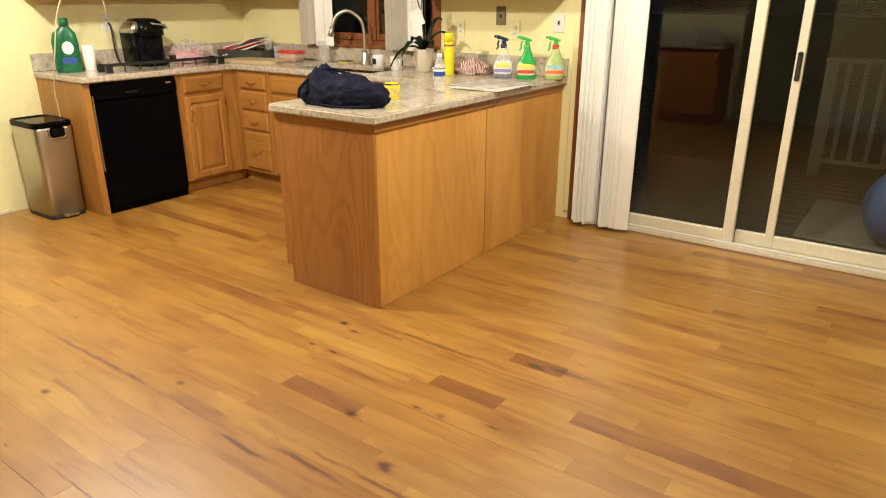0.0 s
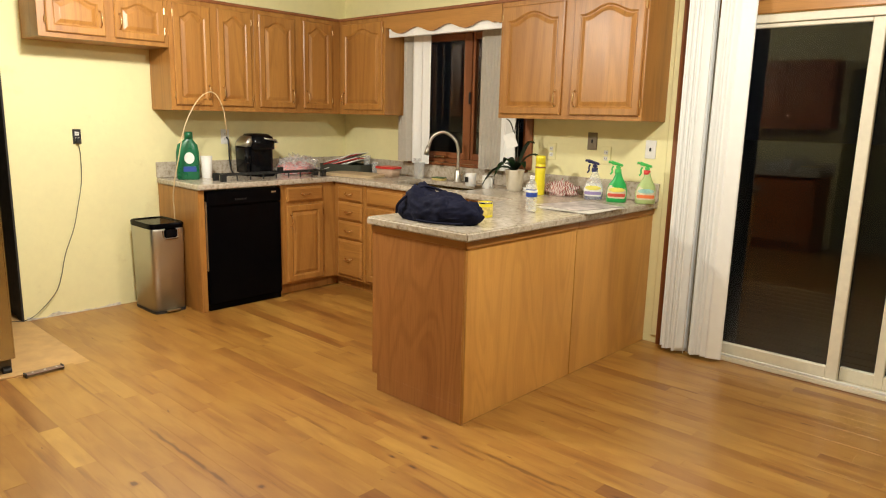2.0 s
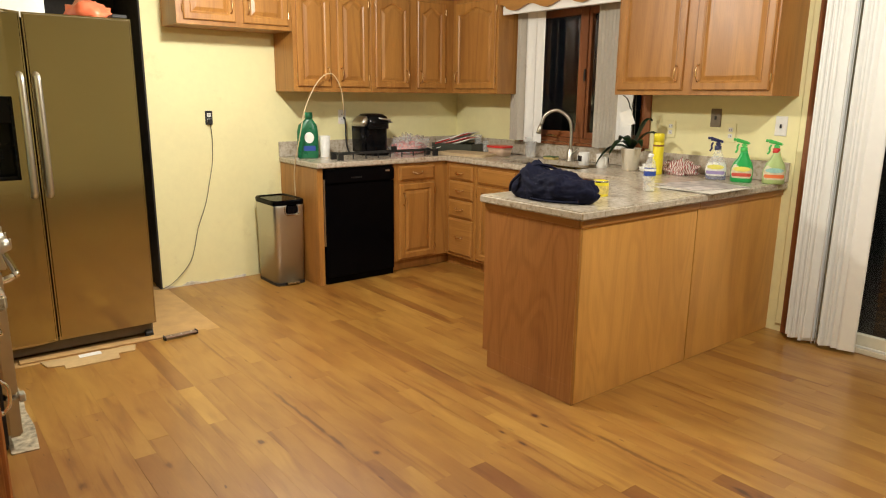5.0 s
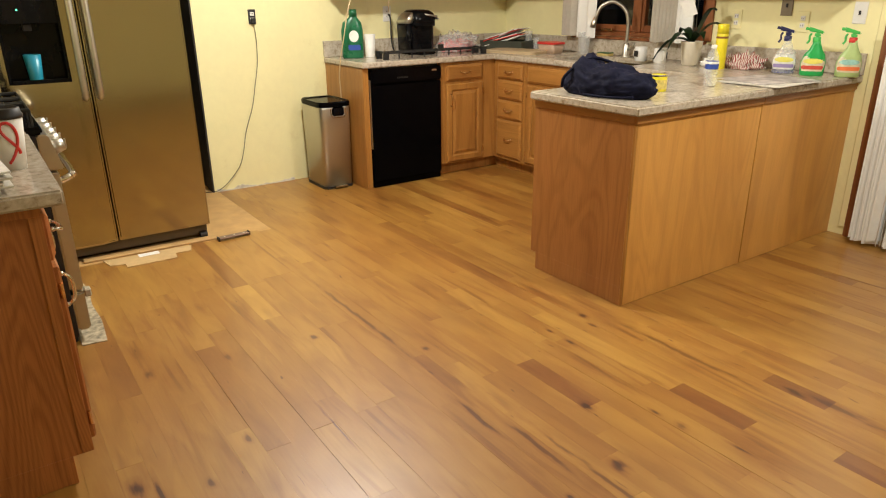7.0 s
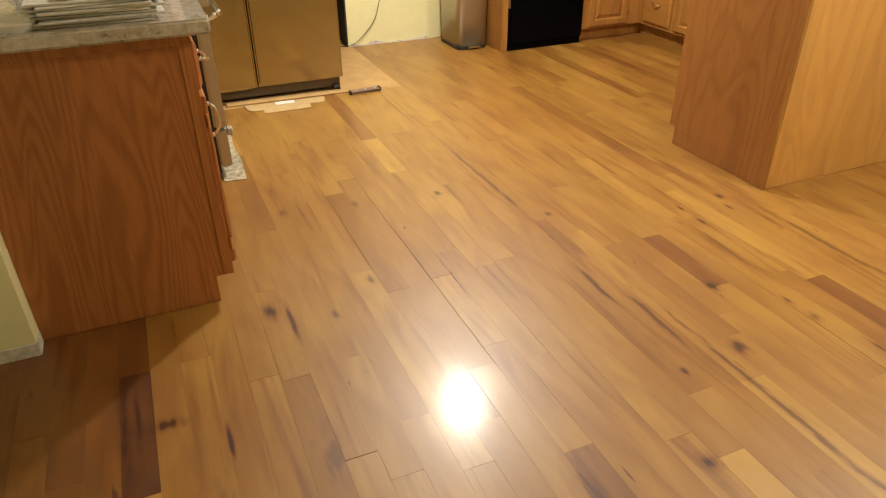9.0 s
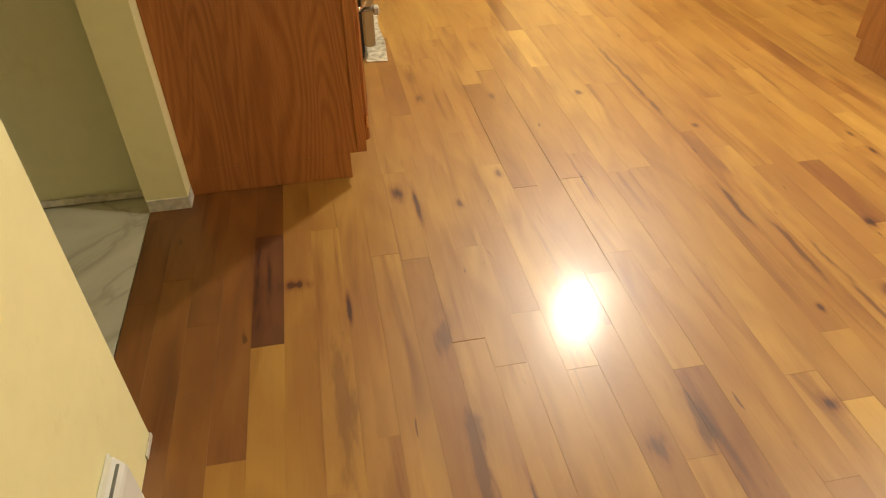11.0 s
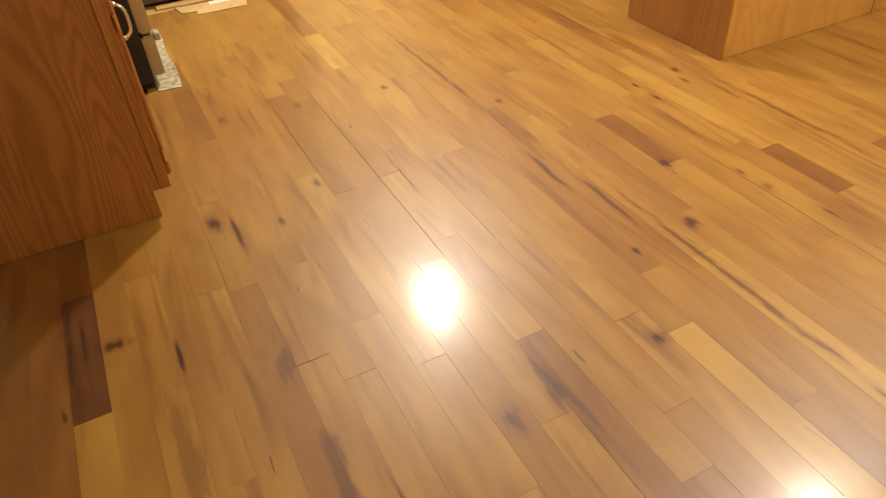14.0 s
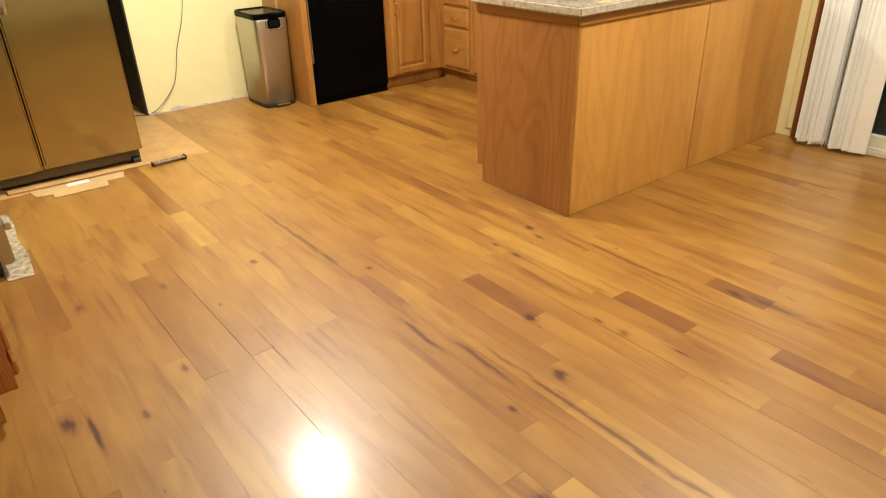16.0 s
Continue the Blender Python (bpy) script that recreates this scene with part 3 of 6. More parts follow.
# sliding patio door
door = tagged(new("door_1"), "cream framed sliding glass patio door, closed at night", "door", kind="structure")
door.location = (1.16, YW + 0.06, 0)
wpart("door_frame", boxed((DX0, DX0 + 0.04, YW, YW + T, 0.03, DZ1), (DX1 - 0.04, DX1, YW, YW + T, 0.03, DZ1), (DX0 + 0.04, DX1 - 0.04, YW, YW + T, DZ1 - 0.045, DZ1), (DX0, DX1, YW - 0.012, YW + T, 0.0, 0.03), bevel=0.003), CREAM, door)
for a, b, yy, st in ((DX0 + 0.042, 1.15, YW + 0.018, 0.060), (1.315, DX1 - 0.042, YW + 0.062, 0.046)):
    p = wpart("sliding_panel", boxed((a, a + st, yy, yy + 0.038, 0.032, DZ1 - 0.047), (b - st, b, yy, yy + 0.038, 0.032, DZ1 - 0.047), (a + st, b - st, yy, yy + 0.038, 0.032, 0.105), (a + st, b - st, yy, yy + 0.038, DZ1 - 0.070, DZ1 - 0.047), bevel=0.004), CREAM, door)
    g = wpart("pane", boxed((a + st, b - st, yy + 0.016, yy + 0.021, 0.105, DZ1 - 0.070)), GLASS, p)
    g.visible_shadow = False
fill = wpart("sliding_panel", boxed((1.15, 1.317, YW + 0.062, YW + 0.10, 0.032, 0.105), (1.15, 1.317, YW + 0.062, YW + 0.10, DZ1 - 0.070, DZ1 - 0.047), bevel=0.003), CREAM, door)
g = wpart("pane", boxed((1.15, 1.317, YW + 0.078, YW + 0.083, 0.105, DZ1 - 0.070)), GLASS, fill)
g.visible_shadow = False
wpart("door_handle", boxed((1.326, 1.350, YW + 0.045, YW + 0.062, 0.985, 1.135), bevel=0.006), BLACK_MATT, door, "dark recessed pull")
wpart("track", boxed((DX0 + 0.04, DX1 - 0.04, YW - 0.01, YW + 0.006, 0.031, 0.044), bevel=0.002), ENAMEL, door)
setting("trim_door_head", boxed((DX0 - 0.033, DX1 + 0.06, YW - 0.02, YW, DZ1 + 0.002, DZ1 + 0.075), (DX0 - 0.033, DX1 + 0.07, YW - 0.032, YW, DZ1 + 0.075, DZ1 + 0.14), bevel=0.005), OAK_X, "oak head casing over the patio door", "trim")
setting("trim_door_side", boxed((DX0 - 0.100, DX0 - 0.034, YW - 0.024, YW, 0.0, DZ1 + 0.30), bevel=0.004), FRAME_WOOD, "dark brown wooden door casing", "trim")
setting("trim_wall_post", boxed((0.060, 0.098, YW - 0.012, YW, 0.05, 2.18), bevel=0.003), WALL, "pale yellow painted wall strip", "trim")

# baseboard heater along the south wall
heater = thing("baseboard_heater", (1.9, YS + 0.04, 0.0), "white enamelled baseboard heater with bare pipe end", "heater")
wpart("back_plate", boxed((1.06, 3.6, YS + 0.001, YS + 0.006, 0.02, 0.20), bevel=0.001), ENAMEL, heater)
bm = bmesh.new()
prof = [(0.006, 0.2), (0.014, 0.2), (0.029, 0.175), (0.031, 0.165), (0.031, 0.055), (0.026, 0.05), (0.028, 0.055), (0.028, 0.164), (0.013, 0.195), (0.006, 0.196)]
ends = [[bm.verts.new((x, YS + a, b)) for a, b in prof] for x in (1.07, 3.6)]
for i in range(len(prof)):
    j = (i + 1) % len(prof)
    bm.faces.new((ends[0][i], ends[0][j], ends[1][j], ends[1][i]))
bm.faces.new(ends[0])
bm.faces.new(ends[1][::-1])
wpart("cover", bm, ENAMEL, heater)
wpart("damper", boxed((1.08, 3.6, YS + 0.016, YS + 0.025, 0.1885, 0.1915), bevel=0.001), plain("slot_grey", (0.14, 0.14, 0.12), 0.6), heater, "dull grey damper slot")
bm = bmesh.new()
rod(bm, curve([(1.20, YS + 0.034, 0.05), (1.13, YS + 0.046, 0.058), (1.112, YS + 0.048, 0.036), (1.110, YS + 0.048, -0.005)]), 0.012, 10)
wpart("pipe", bm, COPPER, heater, "dull copper pipe elbow", True)
bm = bmesh.new()
rod(bm, [(1.155, YS + 0.042, 0.054), (1.155, YS + 0.072, 0.056)], [0.017, 0.013], 10)
wpart("valve", bm, COPPER, heater, "tarnished valve")

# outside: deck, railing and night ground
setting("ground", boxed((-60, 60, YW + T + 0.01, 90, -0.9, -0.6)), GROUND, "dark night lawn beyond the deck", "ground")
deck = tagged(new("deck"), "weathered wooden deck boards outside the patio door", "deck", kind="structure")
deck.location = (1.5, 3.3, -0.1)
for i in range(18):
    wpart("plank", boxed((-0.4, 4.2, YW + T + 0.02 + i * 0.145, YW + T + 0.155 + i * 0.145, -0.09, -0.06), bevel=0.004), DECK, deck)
rail = thing("deck_railing", (2.7, 4.42, -0.06), "weathered wooden deck railing in the dark", "railing")
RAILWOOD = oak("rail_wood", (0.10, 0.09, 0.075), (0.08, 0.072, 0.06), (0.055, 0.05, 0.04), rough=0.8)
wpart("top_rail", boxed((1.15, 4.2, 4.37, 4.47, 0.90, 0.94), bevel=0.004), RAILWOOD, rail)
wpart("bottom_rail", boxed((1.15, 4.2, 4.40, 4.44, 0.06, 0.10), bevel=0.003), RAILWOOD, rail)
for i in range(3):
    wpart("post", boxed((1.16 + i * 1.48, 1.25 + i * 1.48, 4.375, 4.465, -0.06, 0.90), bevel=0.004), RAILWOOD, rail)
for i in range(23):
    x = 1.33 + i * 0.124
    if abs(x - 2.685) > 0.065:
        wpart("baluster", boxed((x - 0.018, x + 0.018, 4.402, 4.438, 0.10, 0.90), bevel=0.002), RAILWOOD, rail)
ball = thing("exercise_ball", (1.98, 2.62, -0.06), "dull blue rubber exercise ball on the deck", "ball")
bm = bmesh.new()
bmesh.ops.create_uvsphere(bm, u_segments=32, v_segments=20, radius=0.26, matrix=Matrix.Translation((0, 0, 0.26)))
part("ball", bm, BALL, ball, smooth=True)
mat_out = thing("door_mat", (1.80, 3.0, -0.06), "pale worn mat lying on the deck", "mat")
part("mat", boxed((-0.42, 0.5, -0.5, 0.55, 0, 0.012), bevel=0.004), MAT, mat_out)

# ceiling lamps on short stems
for place, r, label in ((KITCHEN_LAMP, 0.19, "round ceiling lamp with lit opal glass over the kitchen"), (DINING_LAMP, 0.17, "small ceiling lamp with lit opal glass over the dining place")):
    kl = thing("ceiling_light", (place[0], place[1], ZC), label, "ceiling lamp")
    low = place[2] + 0.13 - ZC
    part("stem", turned([(0.03, 0.0), (0.028, -0.01), (0.009, -0.02), (0.009, low)], 14), NICKEL, kl, smooth=True)
    # unseen opaque pan, added to keep the bulb's light off the ceiling
    part("blocking_pan", turned([(r * 0.3, low + 0.02), (r, low), (r, low - 0.012)], 28), NICKEL, kl, smooth=True)
    part("shade", turned([(r * 0.9, low - 0.0125), (r * 0.86, low - 0.018), (r * 0.3, low - 0.022)], 28), SHADE, kl, "lit opal glass", True)

# ---- cabinets ----
def to_world(facing, plane):
    """From a front's own u (along), v (up), w (out) to the world."""
    if facing == "W":
        return lambda u, v, w: (plane + w, u, v)
    if facing == "N":
        return lambda u, v, w: (u, plane - w, v)
    return lambda u, v, w: (-u, plane + w, v)


def outline(u0, u1, v0, v1, inset, arch, top_drop=0.0, n=22):
    """Points round a door panel, whose top may swell up in the middle."""
    a, b, lo = u0 + inset, u1 - inset, v0 + inset
    pts = [(a, lo), (b, lo)]
    for i in range(n + 1):
        s = 1 - 2 * i / n
        u = (a + b) / 2 + s * (b - a) / 2
        rise = 0.0 if abs(s) > 0.82 else (0.5 * (1 + math.cos(math.pi * s / 0.82))) ** 0.75
        pts.append((u, v1 - inset - top_drop + arch * rise))
    return pts


def skin(loops, place, cap):
    bm = bmesh.new()
    rings = [[bm.verts.new(place(u, v, w)) for u, v in pts] for pts, w in loops]
    n = len(rings[0])
    for p, q in zip(rings, rings[1:]):
        for i in range(n):
            bm.faces.new((p[i], p[(i + 1) % n], q[(i + 1) % n], q[i]))
    if cap:
        bm.faces.new(rings[-1])
    return bm


def pull(name, place, u, v, length, upright, parent, metal=None):
    """A bowed bail pull with two feet."""
    h = length / 2
    pts = []
    for i in range(9):
        s = -1 + i / 4
        w = 0.006 + 0.020 * (1 - s ** 4)
        pts.append(place(u, v + s * h, w) if upright else place(u + s * h, v - 0.010 * (1 - s * s), w))
    bm = rod(bmesh.new(), pts, 0.0045, 8)
    for s in (-1, 1):
        a = place(u, v + s * h, 0.0) if upright else place(u + s * h, v, 0.0)
        b = place(u, v + s * h, 0.008) if upright else place(u + s * h, v, 0.008)
        rod(bm, [a, b], [0.008, 0.006], 8)
    return wpart(name, bm, metal or BRASS, parent, "small metal bow pull", True)


def panel_door(parent, facing, plane, u0, u1, v0, v1, arch, handle, hinge, woods):
    """A framed door with a raised panel, arched at the top where arch is set. handle: u, v of its pull."""
    up, _ = woods
    place, t = to_world(facing, plane), 0.019
    rail = 0.046
    arch *= 0.85
    drop = arch
    flat = lambda i: outline(u0, u1, v0, v1, i, 0.0)
    inner = lambda i: outline(u0 + rail, u1 - rail, v0 + rail, v1 - rail, i, arch, drop)
    d = wpart("door", skin([(flat(0), 0.0), (flat(0), t - 0.006), (flat(0.006), t), (inner(-0.004), t), (inner(0.004), t - 0.006), (inner(0.006), t - 0.009)], place, False), up, parent)
    wpart("panel", skin([(inner(0.002), t - 0.0095), (inner(0.012), t - 0.009), (inner(0.034), t - 0.0015), (inner(0.037), t - 0.001)], place, True), up, d)
    if handle:
        pull("handle", to_world(facing, plane + (t if facing != "N" else -t)), handle[0], handle[1], 0.095, True, d, CHROME if facing == "S" else None)
    if hinge is not None:
        for v in (v0 + 0.07, v1 - 0.07):
            side = u1 + 0.004 if hinge > 0 else u0 - 0.004
            wpart("hinge", rod(bmesh.new(), [place(side, v - 0.022, 0.012), place(side, v + 0.022, 0.012)], 0.0055, 8), BRASS, d, "small brass hinge")
    return d


def drawer_front(parent, facing, plane, u0, u1, v0, v1, handle, woods):
    _, along = woods
    place, t = to_world(facing, plane), 0.019
    flat = lambda i: outline(u0, u1, v0, v1, i, 0.0, n=4)
    d = wpart("drawer_front", skin([(flat(0), 0.0), (flat(0), t - 0.010), (flat(0.006), t - 0.006), (flat(0.016), t), (flat(0.02), t)], place, True), along, parent)
    if handle:
        pull("handle", to_world(facing, plane + (t if facing != "N" else -t)), (u0 + u1) / 2, (v0 + v1) / 2 + 0.004, 0.085, False, d)
    return d


def cabinet(name, label, group, spans, front, woods):
    """A carcass of boxes with a face. front: facing, plane."""
    xs, ys, zs = zip(*[((s[0] + s[1]) / 2, (s[2] + s[3]) / 2, s[4]) for s in spans])
    ob = thing(name, (sum(xs) / len(xs), sum(ys) / len(ys), min(zs)), label, "cabinet", group)
    wpart("body", boxed(*spans, bevel=0.0015), woods[0], ob)
    return ob


WEST, NORTH = (OAK, OAK_Y), (OAK, OAK_X)
UF, UFN = XW + 0.32, YW - 0.32  # fronts of the wall cabinets
BF, BFN = XW + 0.61, YW - 0.61  # fronts of the base cabinets
CT = 0.925                      # worktop
UB, UT = 1.43, 2.195            # wall cabinets' bottom and top

# wall cabinets on the west wall
c = cabinet("wall_cabinet", "short honey oak wall cabinet with two arched doors", "wall cabinets", [(XW, UF, -0.80, 0.018, 1.855, UT)], None, WEST)
panel_door(c, "W", UF, -0.755, -0.405, 1.885, UT - 0.035, 0.045, (-0.435, 1.99), -1, WEST)
panel_door(c, "W", UF, -0.345, -0.015, 1.885, UT - 0.035, 0.045, (-0.315, 1.99), 1, WEST)
c = cabinet("wall_cabinet", "tall honey oak wall cabinet with two arched doors", "wall cabinets", [(XW, UF, 0.020, 0.692, UB, UT)], None, WEST)
panel_door(c, "W", UF, 0.050, 0.325, UB + 0.038, UT - 0.035, 0.05, (0.297, UB + 0.13), -1, WEST)
panel_door(c, "W", UF, 0.385, 0.660, UB + 0.038, UT - 0.035, 0.05, (0.413, UB + 0.13), 1, WEST)
c = cabinet("wall_cabinet", "honey oak corner wall cabinet with two arched doors", "wall cabinets", [(XW, UF, 0.694, YW, UB, UT)], None, WEST)
panel_door(c, "W", UF, 0.730, 1.055, UB + 0.038, UT - 0.035, 0.05, (1.027, UB + 0.13), -1, WEST)
panel_door(c, "W", UF, 1.140, 1.430, UB + 0.038, UT - 0.035, 0.05, (1.168, UB + 0.13), 1, WEST)
# on the north wall
c = cabinet("wall_cabinet", "honey oak wall cabinet with one arched door beside the window", "wall cabinets", [(UF + 0.002, -2.215, UFN, YW, UB, UT)], None, NORTH)
panel_door(c, "N", UFN, -2.735, -2.235, UB + 0.038, UT - 0.035, 0.055, (-2.705, UB + 0.13), 1, NORTH)
c = cabinet("wall_cabinet", "wide honey oak wall cabinet with two arched doors", "wall cabinets", [(-1.045, 0.030, UFN, YW, UB, UT)], None, NORTH)
panel_door(c, "N", UFN, -1.020, -0.535, UB + 0.030, UT - 0.035, 0.06, (-0.572, UB + 0.13), -1, NORTH)
panel_door(c, "N", UFN, -0.462, 0.012, UB + 0.030, UT - 0.035, 0.06, (-0.425, UB + 0.13), 1, NORTH)
# scalloped board over the window
val = thing("valance_board", (-1.63, UFN, 2.06), "scalloped honey oak valance board over the window", "valance")
pts = []
for i in range(61):
    u = -2.213 + (2.213 - 1.047) * i / 60
    s = (u + 2.213) / (2.213 - 1.047)
    pts.append((u, 2.075 + 0.020 * math.cos(2 * math.pi * s * 3.5) + (0.012 if s < 0.06 or s > 0.94 else 0)))
bm = bmesh.new()
cols = [[bm.verts.new((u, y, z)) for y in (UFN, UFN + 0.019) for z in (v, UT)] for u, v in pts]
for p, q in zip(cols, cols[1:]):
    bm.faces.new((p[0], q[0], q[1], p[1]))
    bm.faces.new((p[2], p[3], q[3], q[2]))
    bm.faces.new((p[0], p[2], q[2], q[0]))
    bm.faces.new((p[1], q[1], q[3], p[3]))
bm.faces.new((cols[0][0], cols[0][1], cols[0][3], cols[0][2]))
bm.faces.new((cols[-1][0], cols[-1][2], cols[-1][3], cols[-1][1]))
wpart("board", bm, OAK_X, val)
# top moulding
setting("trim_cabinet_top", boxed((UF, UF + 0.012, -0.81, UFN - 0.004, UT - 0.004, UT + 0.018), (XW, UF + 0.012, -0.822, -0.81, UT - 0.004, UT + 0.018), (UF, 0.042, UFN - 0.012, UFN, UT - 0.004, UT + 0.018), (0.030, 0.042, UFN, YW, UT - 0.004, UT + 0.018), bevel=0.003), FRAME_WOOD, "thin dark wooden moulding on top of the wall cabinets", "trim")

# base cabinets, west run
e = thing("end_panel", ((XW + BF) / 2, 0.055, 0), "honey oak end panel beside the dishwasher", "panel")
wpart("panel", boxed((XW, BF, 0.032, 0.078, 0, CT - 0.042), bevel=0.002), OAK, e)
c = cabinet("base_cabinet", "honey oak base cabinet with a drawer over one door", "base cabinets", [(XW, BF, 0.702, YW, 0.095, CT - 0.042), (XW, BF - 0.07, 0.702, YW, 0, 0.095)], None, WEST)
drawer_front(c, "W", BF, 0.755, 1.100, 0.745, 0.862, True, WEST)
panel_door(c, "W", BF, 0.755, 1.100, 0.110, 0.718, 0.0, (0.785, 0.60), 1, WEST)
# dishwasher
dw = thing("dishwasher", ((XW + BF) / 2, 0.39, 0), "glossy black built-in dishwasher", "dishwasher")
wpart("tub", boxed((XW + 0.03, BF - 0.03, 0.085, 0.695, 0.0, CT - 0.045), bevel=0.003), BLACK_MATT, dw)
wpart("door", boxed((BF - 0.028, BF + 0.022, 0.088, 0.692, 0.050, 0.762), bevel=0.006, seg=2), DISH_BLACK, dw)
wpart("control_panel", boxed((BF - 0.028, BF + 0.030, 0.088, 0.692, 0.768, 0.868), bevel=0.008, seg=2), DISH_BLACK, dw)
wpart("badge", boxed((BF + 0.030, BF + 0.0315, 0.605, 0.645, 0.836, 0.848), bevel=0.0005), NICKEL, dw, "small silver badge")
wpart("vent", boxed(*[(BF + 0.030, BF + 0.032, 0.30 + i * 0.014, 0.308 + i * 0.014, 0.80, 0.812) for i in range(7)]), BLACK_MATT, dw)
wpart("edge_strip", boxed((BF - 0.02, BF + 0.014, 0.0810, 0.0860, 0.30, 0.80), bevel=0.001), NICKEL, dw, "pale exposed door edge")
wpart("kick_plate", boxed((BF - 0.02, BF + 0.004, 0.088, 0.692, 0.003, 0.046), bevel=0.002), DISH_BLACK, dw)

# base cabinets, north run
c = cabinet("drawer_cabinet", "honey oak base cabinet with four drawers", "base cabinets", [(BF + 0.002, -2.112, BFN, YW, 0.095, CT - 0.042), (BF - 0.06, -2.112, BFN + 0.07, YW, 0, 0.095)], None, NORTH)
for a, b in ((0.742, 0.855), (0.585, 0.728), (0.430, 0.571), (0.118, 0.416)):
    drawer_front(c, "N", BFN, -2.445, -2.145, a, b, True, NORTH)
c = cabinet("sink_cabinet", "honey oak sink base cabinet with plain false drawer fronts", "base cabinets", [(-2.110, -1.16, BFN, YW, 0.095, 0.70), (-2.110, -1.16, BFN, BFN + 0.02, 0.70, CT - 0.042), (-2.110, -1.16, BFN + 0.07, YW, 0, 0.095)], None, NORTH)
for a, b, h, s in ((-2.085, -1.675, -1.71, -1), (-1.635, -1.225, -1.60, 1)):
    drawer_front(c, "N", BFN, a, b, 0.735, 0.855, False, NORTH)
    panel_door(c, "N", BFN, a, b, 0.118, 0.715, 0.0, (h, 0.60), s, NORTH)
c = cabinet("base_cabinet", "plain honey oak corner base cabinet", "base cabinets", [(-1.158, -0.62, BFN, YW, 0.095, CT - 0.042), (-1.158, -0.62, BFN + 0.07, YW, 0, 0.095)], None, NORTH)

# peninsula
pen = thing("peninsula", (-0.31, 0.9, 0), "honey oak peninsula cabinet with plain plywood back and end panels", "kitchen peninsula")
wpart("body", boxed((-0.605, -0.012, 0.014, YW, 0.095, CT - 0.042), (-0.545, -0.012, 0.014, YW, 0, 0.095)), OAK, pen)
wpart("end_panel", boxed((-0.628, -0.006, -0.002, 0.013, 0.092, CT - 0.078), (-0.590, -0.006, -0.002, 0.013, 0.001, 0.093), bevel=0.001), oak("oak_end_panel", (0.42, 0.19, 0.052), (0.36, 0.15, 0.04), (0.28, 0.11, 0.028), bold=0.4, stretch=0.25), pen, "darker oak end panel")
wpart("end_rail", boxed((-0.630, -0.004, -0.008, 0.013, CT - 0.077, CT - 0.041), bevel=0.002), OAK_X, pen)
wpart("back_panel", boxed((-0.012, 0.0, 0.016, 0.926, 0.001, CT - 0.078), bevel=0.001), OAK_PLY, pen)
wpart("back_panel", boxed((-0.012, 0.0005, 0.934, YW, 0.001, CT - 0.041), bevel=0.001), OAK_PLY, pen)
wpart("back_rail", boxed((-0.012, 0.010, -0.004, 0.930, CT - 0.077, CT - 0.041), bevel=0.002), OAK_Y, pen)
wpart("back_rail", boxed((0.001, 0.010, 0.934, YW, CT - 0.077, CT - 0.042), bevel=0.002), OAK_Y, pen)
wpart("corner_strip", boxed((-0.008, 0.003, -0.005, 0.012, 0.0, CT - 0.078), bevel=0.002), OAK, pen)
wpart("seam", boxed((-0.011, -0.0055, 0.9265, 0.9335, 0.0, CT - 0.08)), BLACK_MATT, pen, "dark seam between the panels")

# worktop: a U with a hole for the sink
SX0, SX1, SY0, SY1 = -1.95, -1.17, 1.31, 1.69
xs = [XW, SX0, SX1, -0.645, 0.032]
xs = sorted(xs + [BF + 0.03])
ys = sorted([-0.032, 0.022, BFN - 0.03, SY0, SY1, YW])


def covered(x, y):
    if SX0 < x < SX1 and SY0 < y < SY1:
        return False
    return (x < BF + 0.03 and y > 0.022) or y > BFN - 0.03 or x > -0.645


def sheet(xs, ys, z0, z1, inside):
    bm = bmesh.new()
    got = {}

    def vert(i, j, z):
        if (i, j, z) not in got:
            got[i, j, z] = bm.verts.new((xs[i], ys[j], z))
        return got[i, j, z]

    cell = {(i, j) for i in range(len(xs) - 1) for j in range(len(ys) - 1) if inside((xs[i] + xs[i + 1]) / 2, (ys[j] + ys[j + 1]) / 2)}
    for i, j in cell:
        for z in (z0, z1):
            bm.faces.new([vert(*p, z) for p in ((i, j), (i + 1, j), (i + 1, j + 1), (i, j + 1))])
        for (di, dj), (p, q) in (((-1, 0), ((i, j), (i, j + 1))), ((1, 0), ((i + 1, j), (i + 1, j + 1))), ((0, -1), ((i, j), (i + 1, j))), ((0, 1), ((i, j + 1), (i + 1, j + 1)))):
            if (i + di, j + dj) not in cell:
                bm.faces.new((vert(*p, z0), vert(*q, z0), vert(*q, z1), vert(*p, z1)))
    bmesh.ops.recalc_face_normals(bm, faces=bm.faces)
    sharp = [e for e in bm.edges if e.calc_face_angle(0) > 1]
    bmesh.ops.bevel(bm, geom=sharp, offset=0.007, segments=3, affect="EDGES", clamp_overlap=True)
    return bm


top = thing("worktop", (-1.5, 1.0, CT - 0.04), "mottled grey-beige stone-look laminate worktop with upstand", "countertop")
wpart("slab", sheet(xs, ys, CT - 0.04, CT, covered), COUNTER, top)
wpart("backsplash", boxed((XW + 0.001, XW + 0.020, 0.022, YW, CT + 0.001, CT + 0.118), bevel=0.003), COUNTER, top)
wpart("backsplash", boxed((XW + 0.021, 0.032, YW - 0.020, YW - 0.001, CT + 0.001, CT + 0.118), bevel=0.003), COUNTER, top)

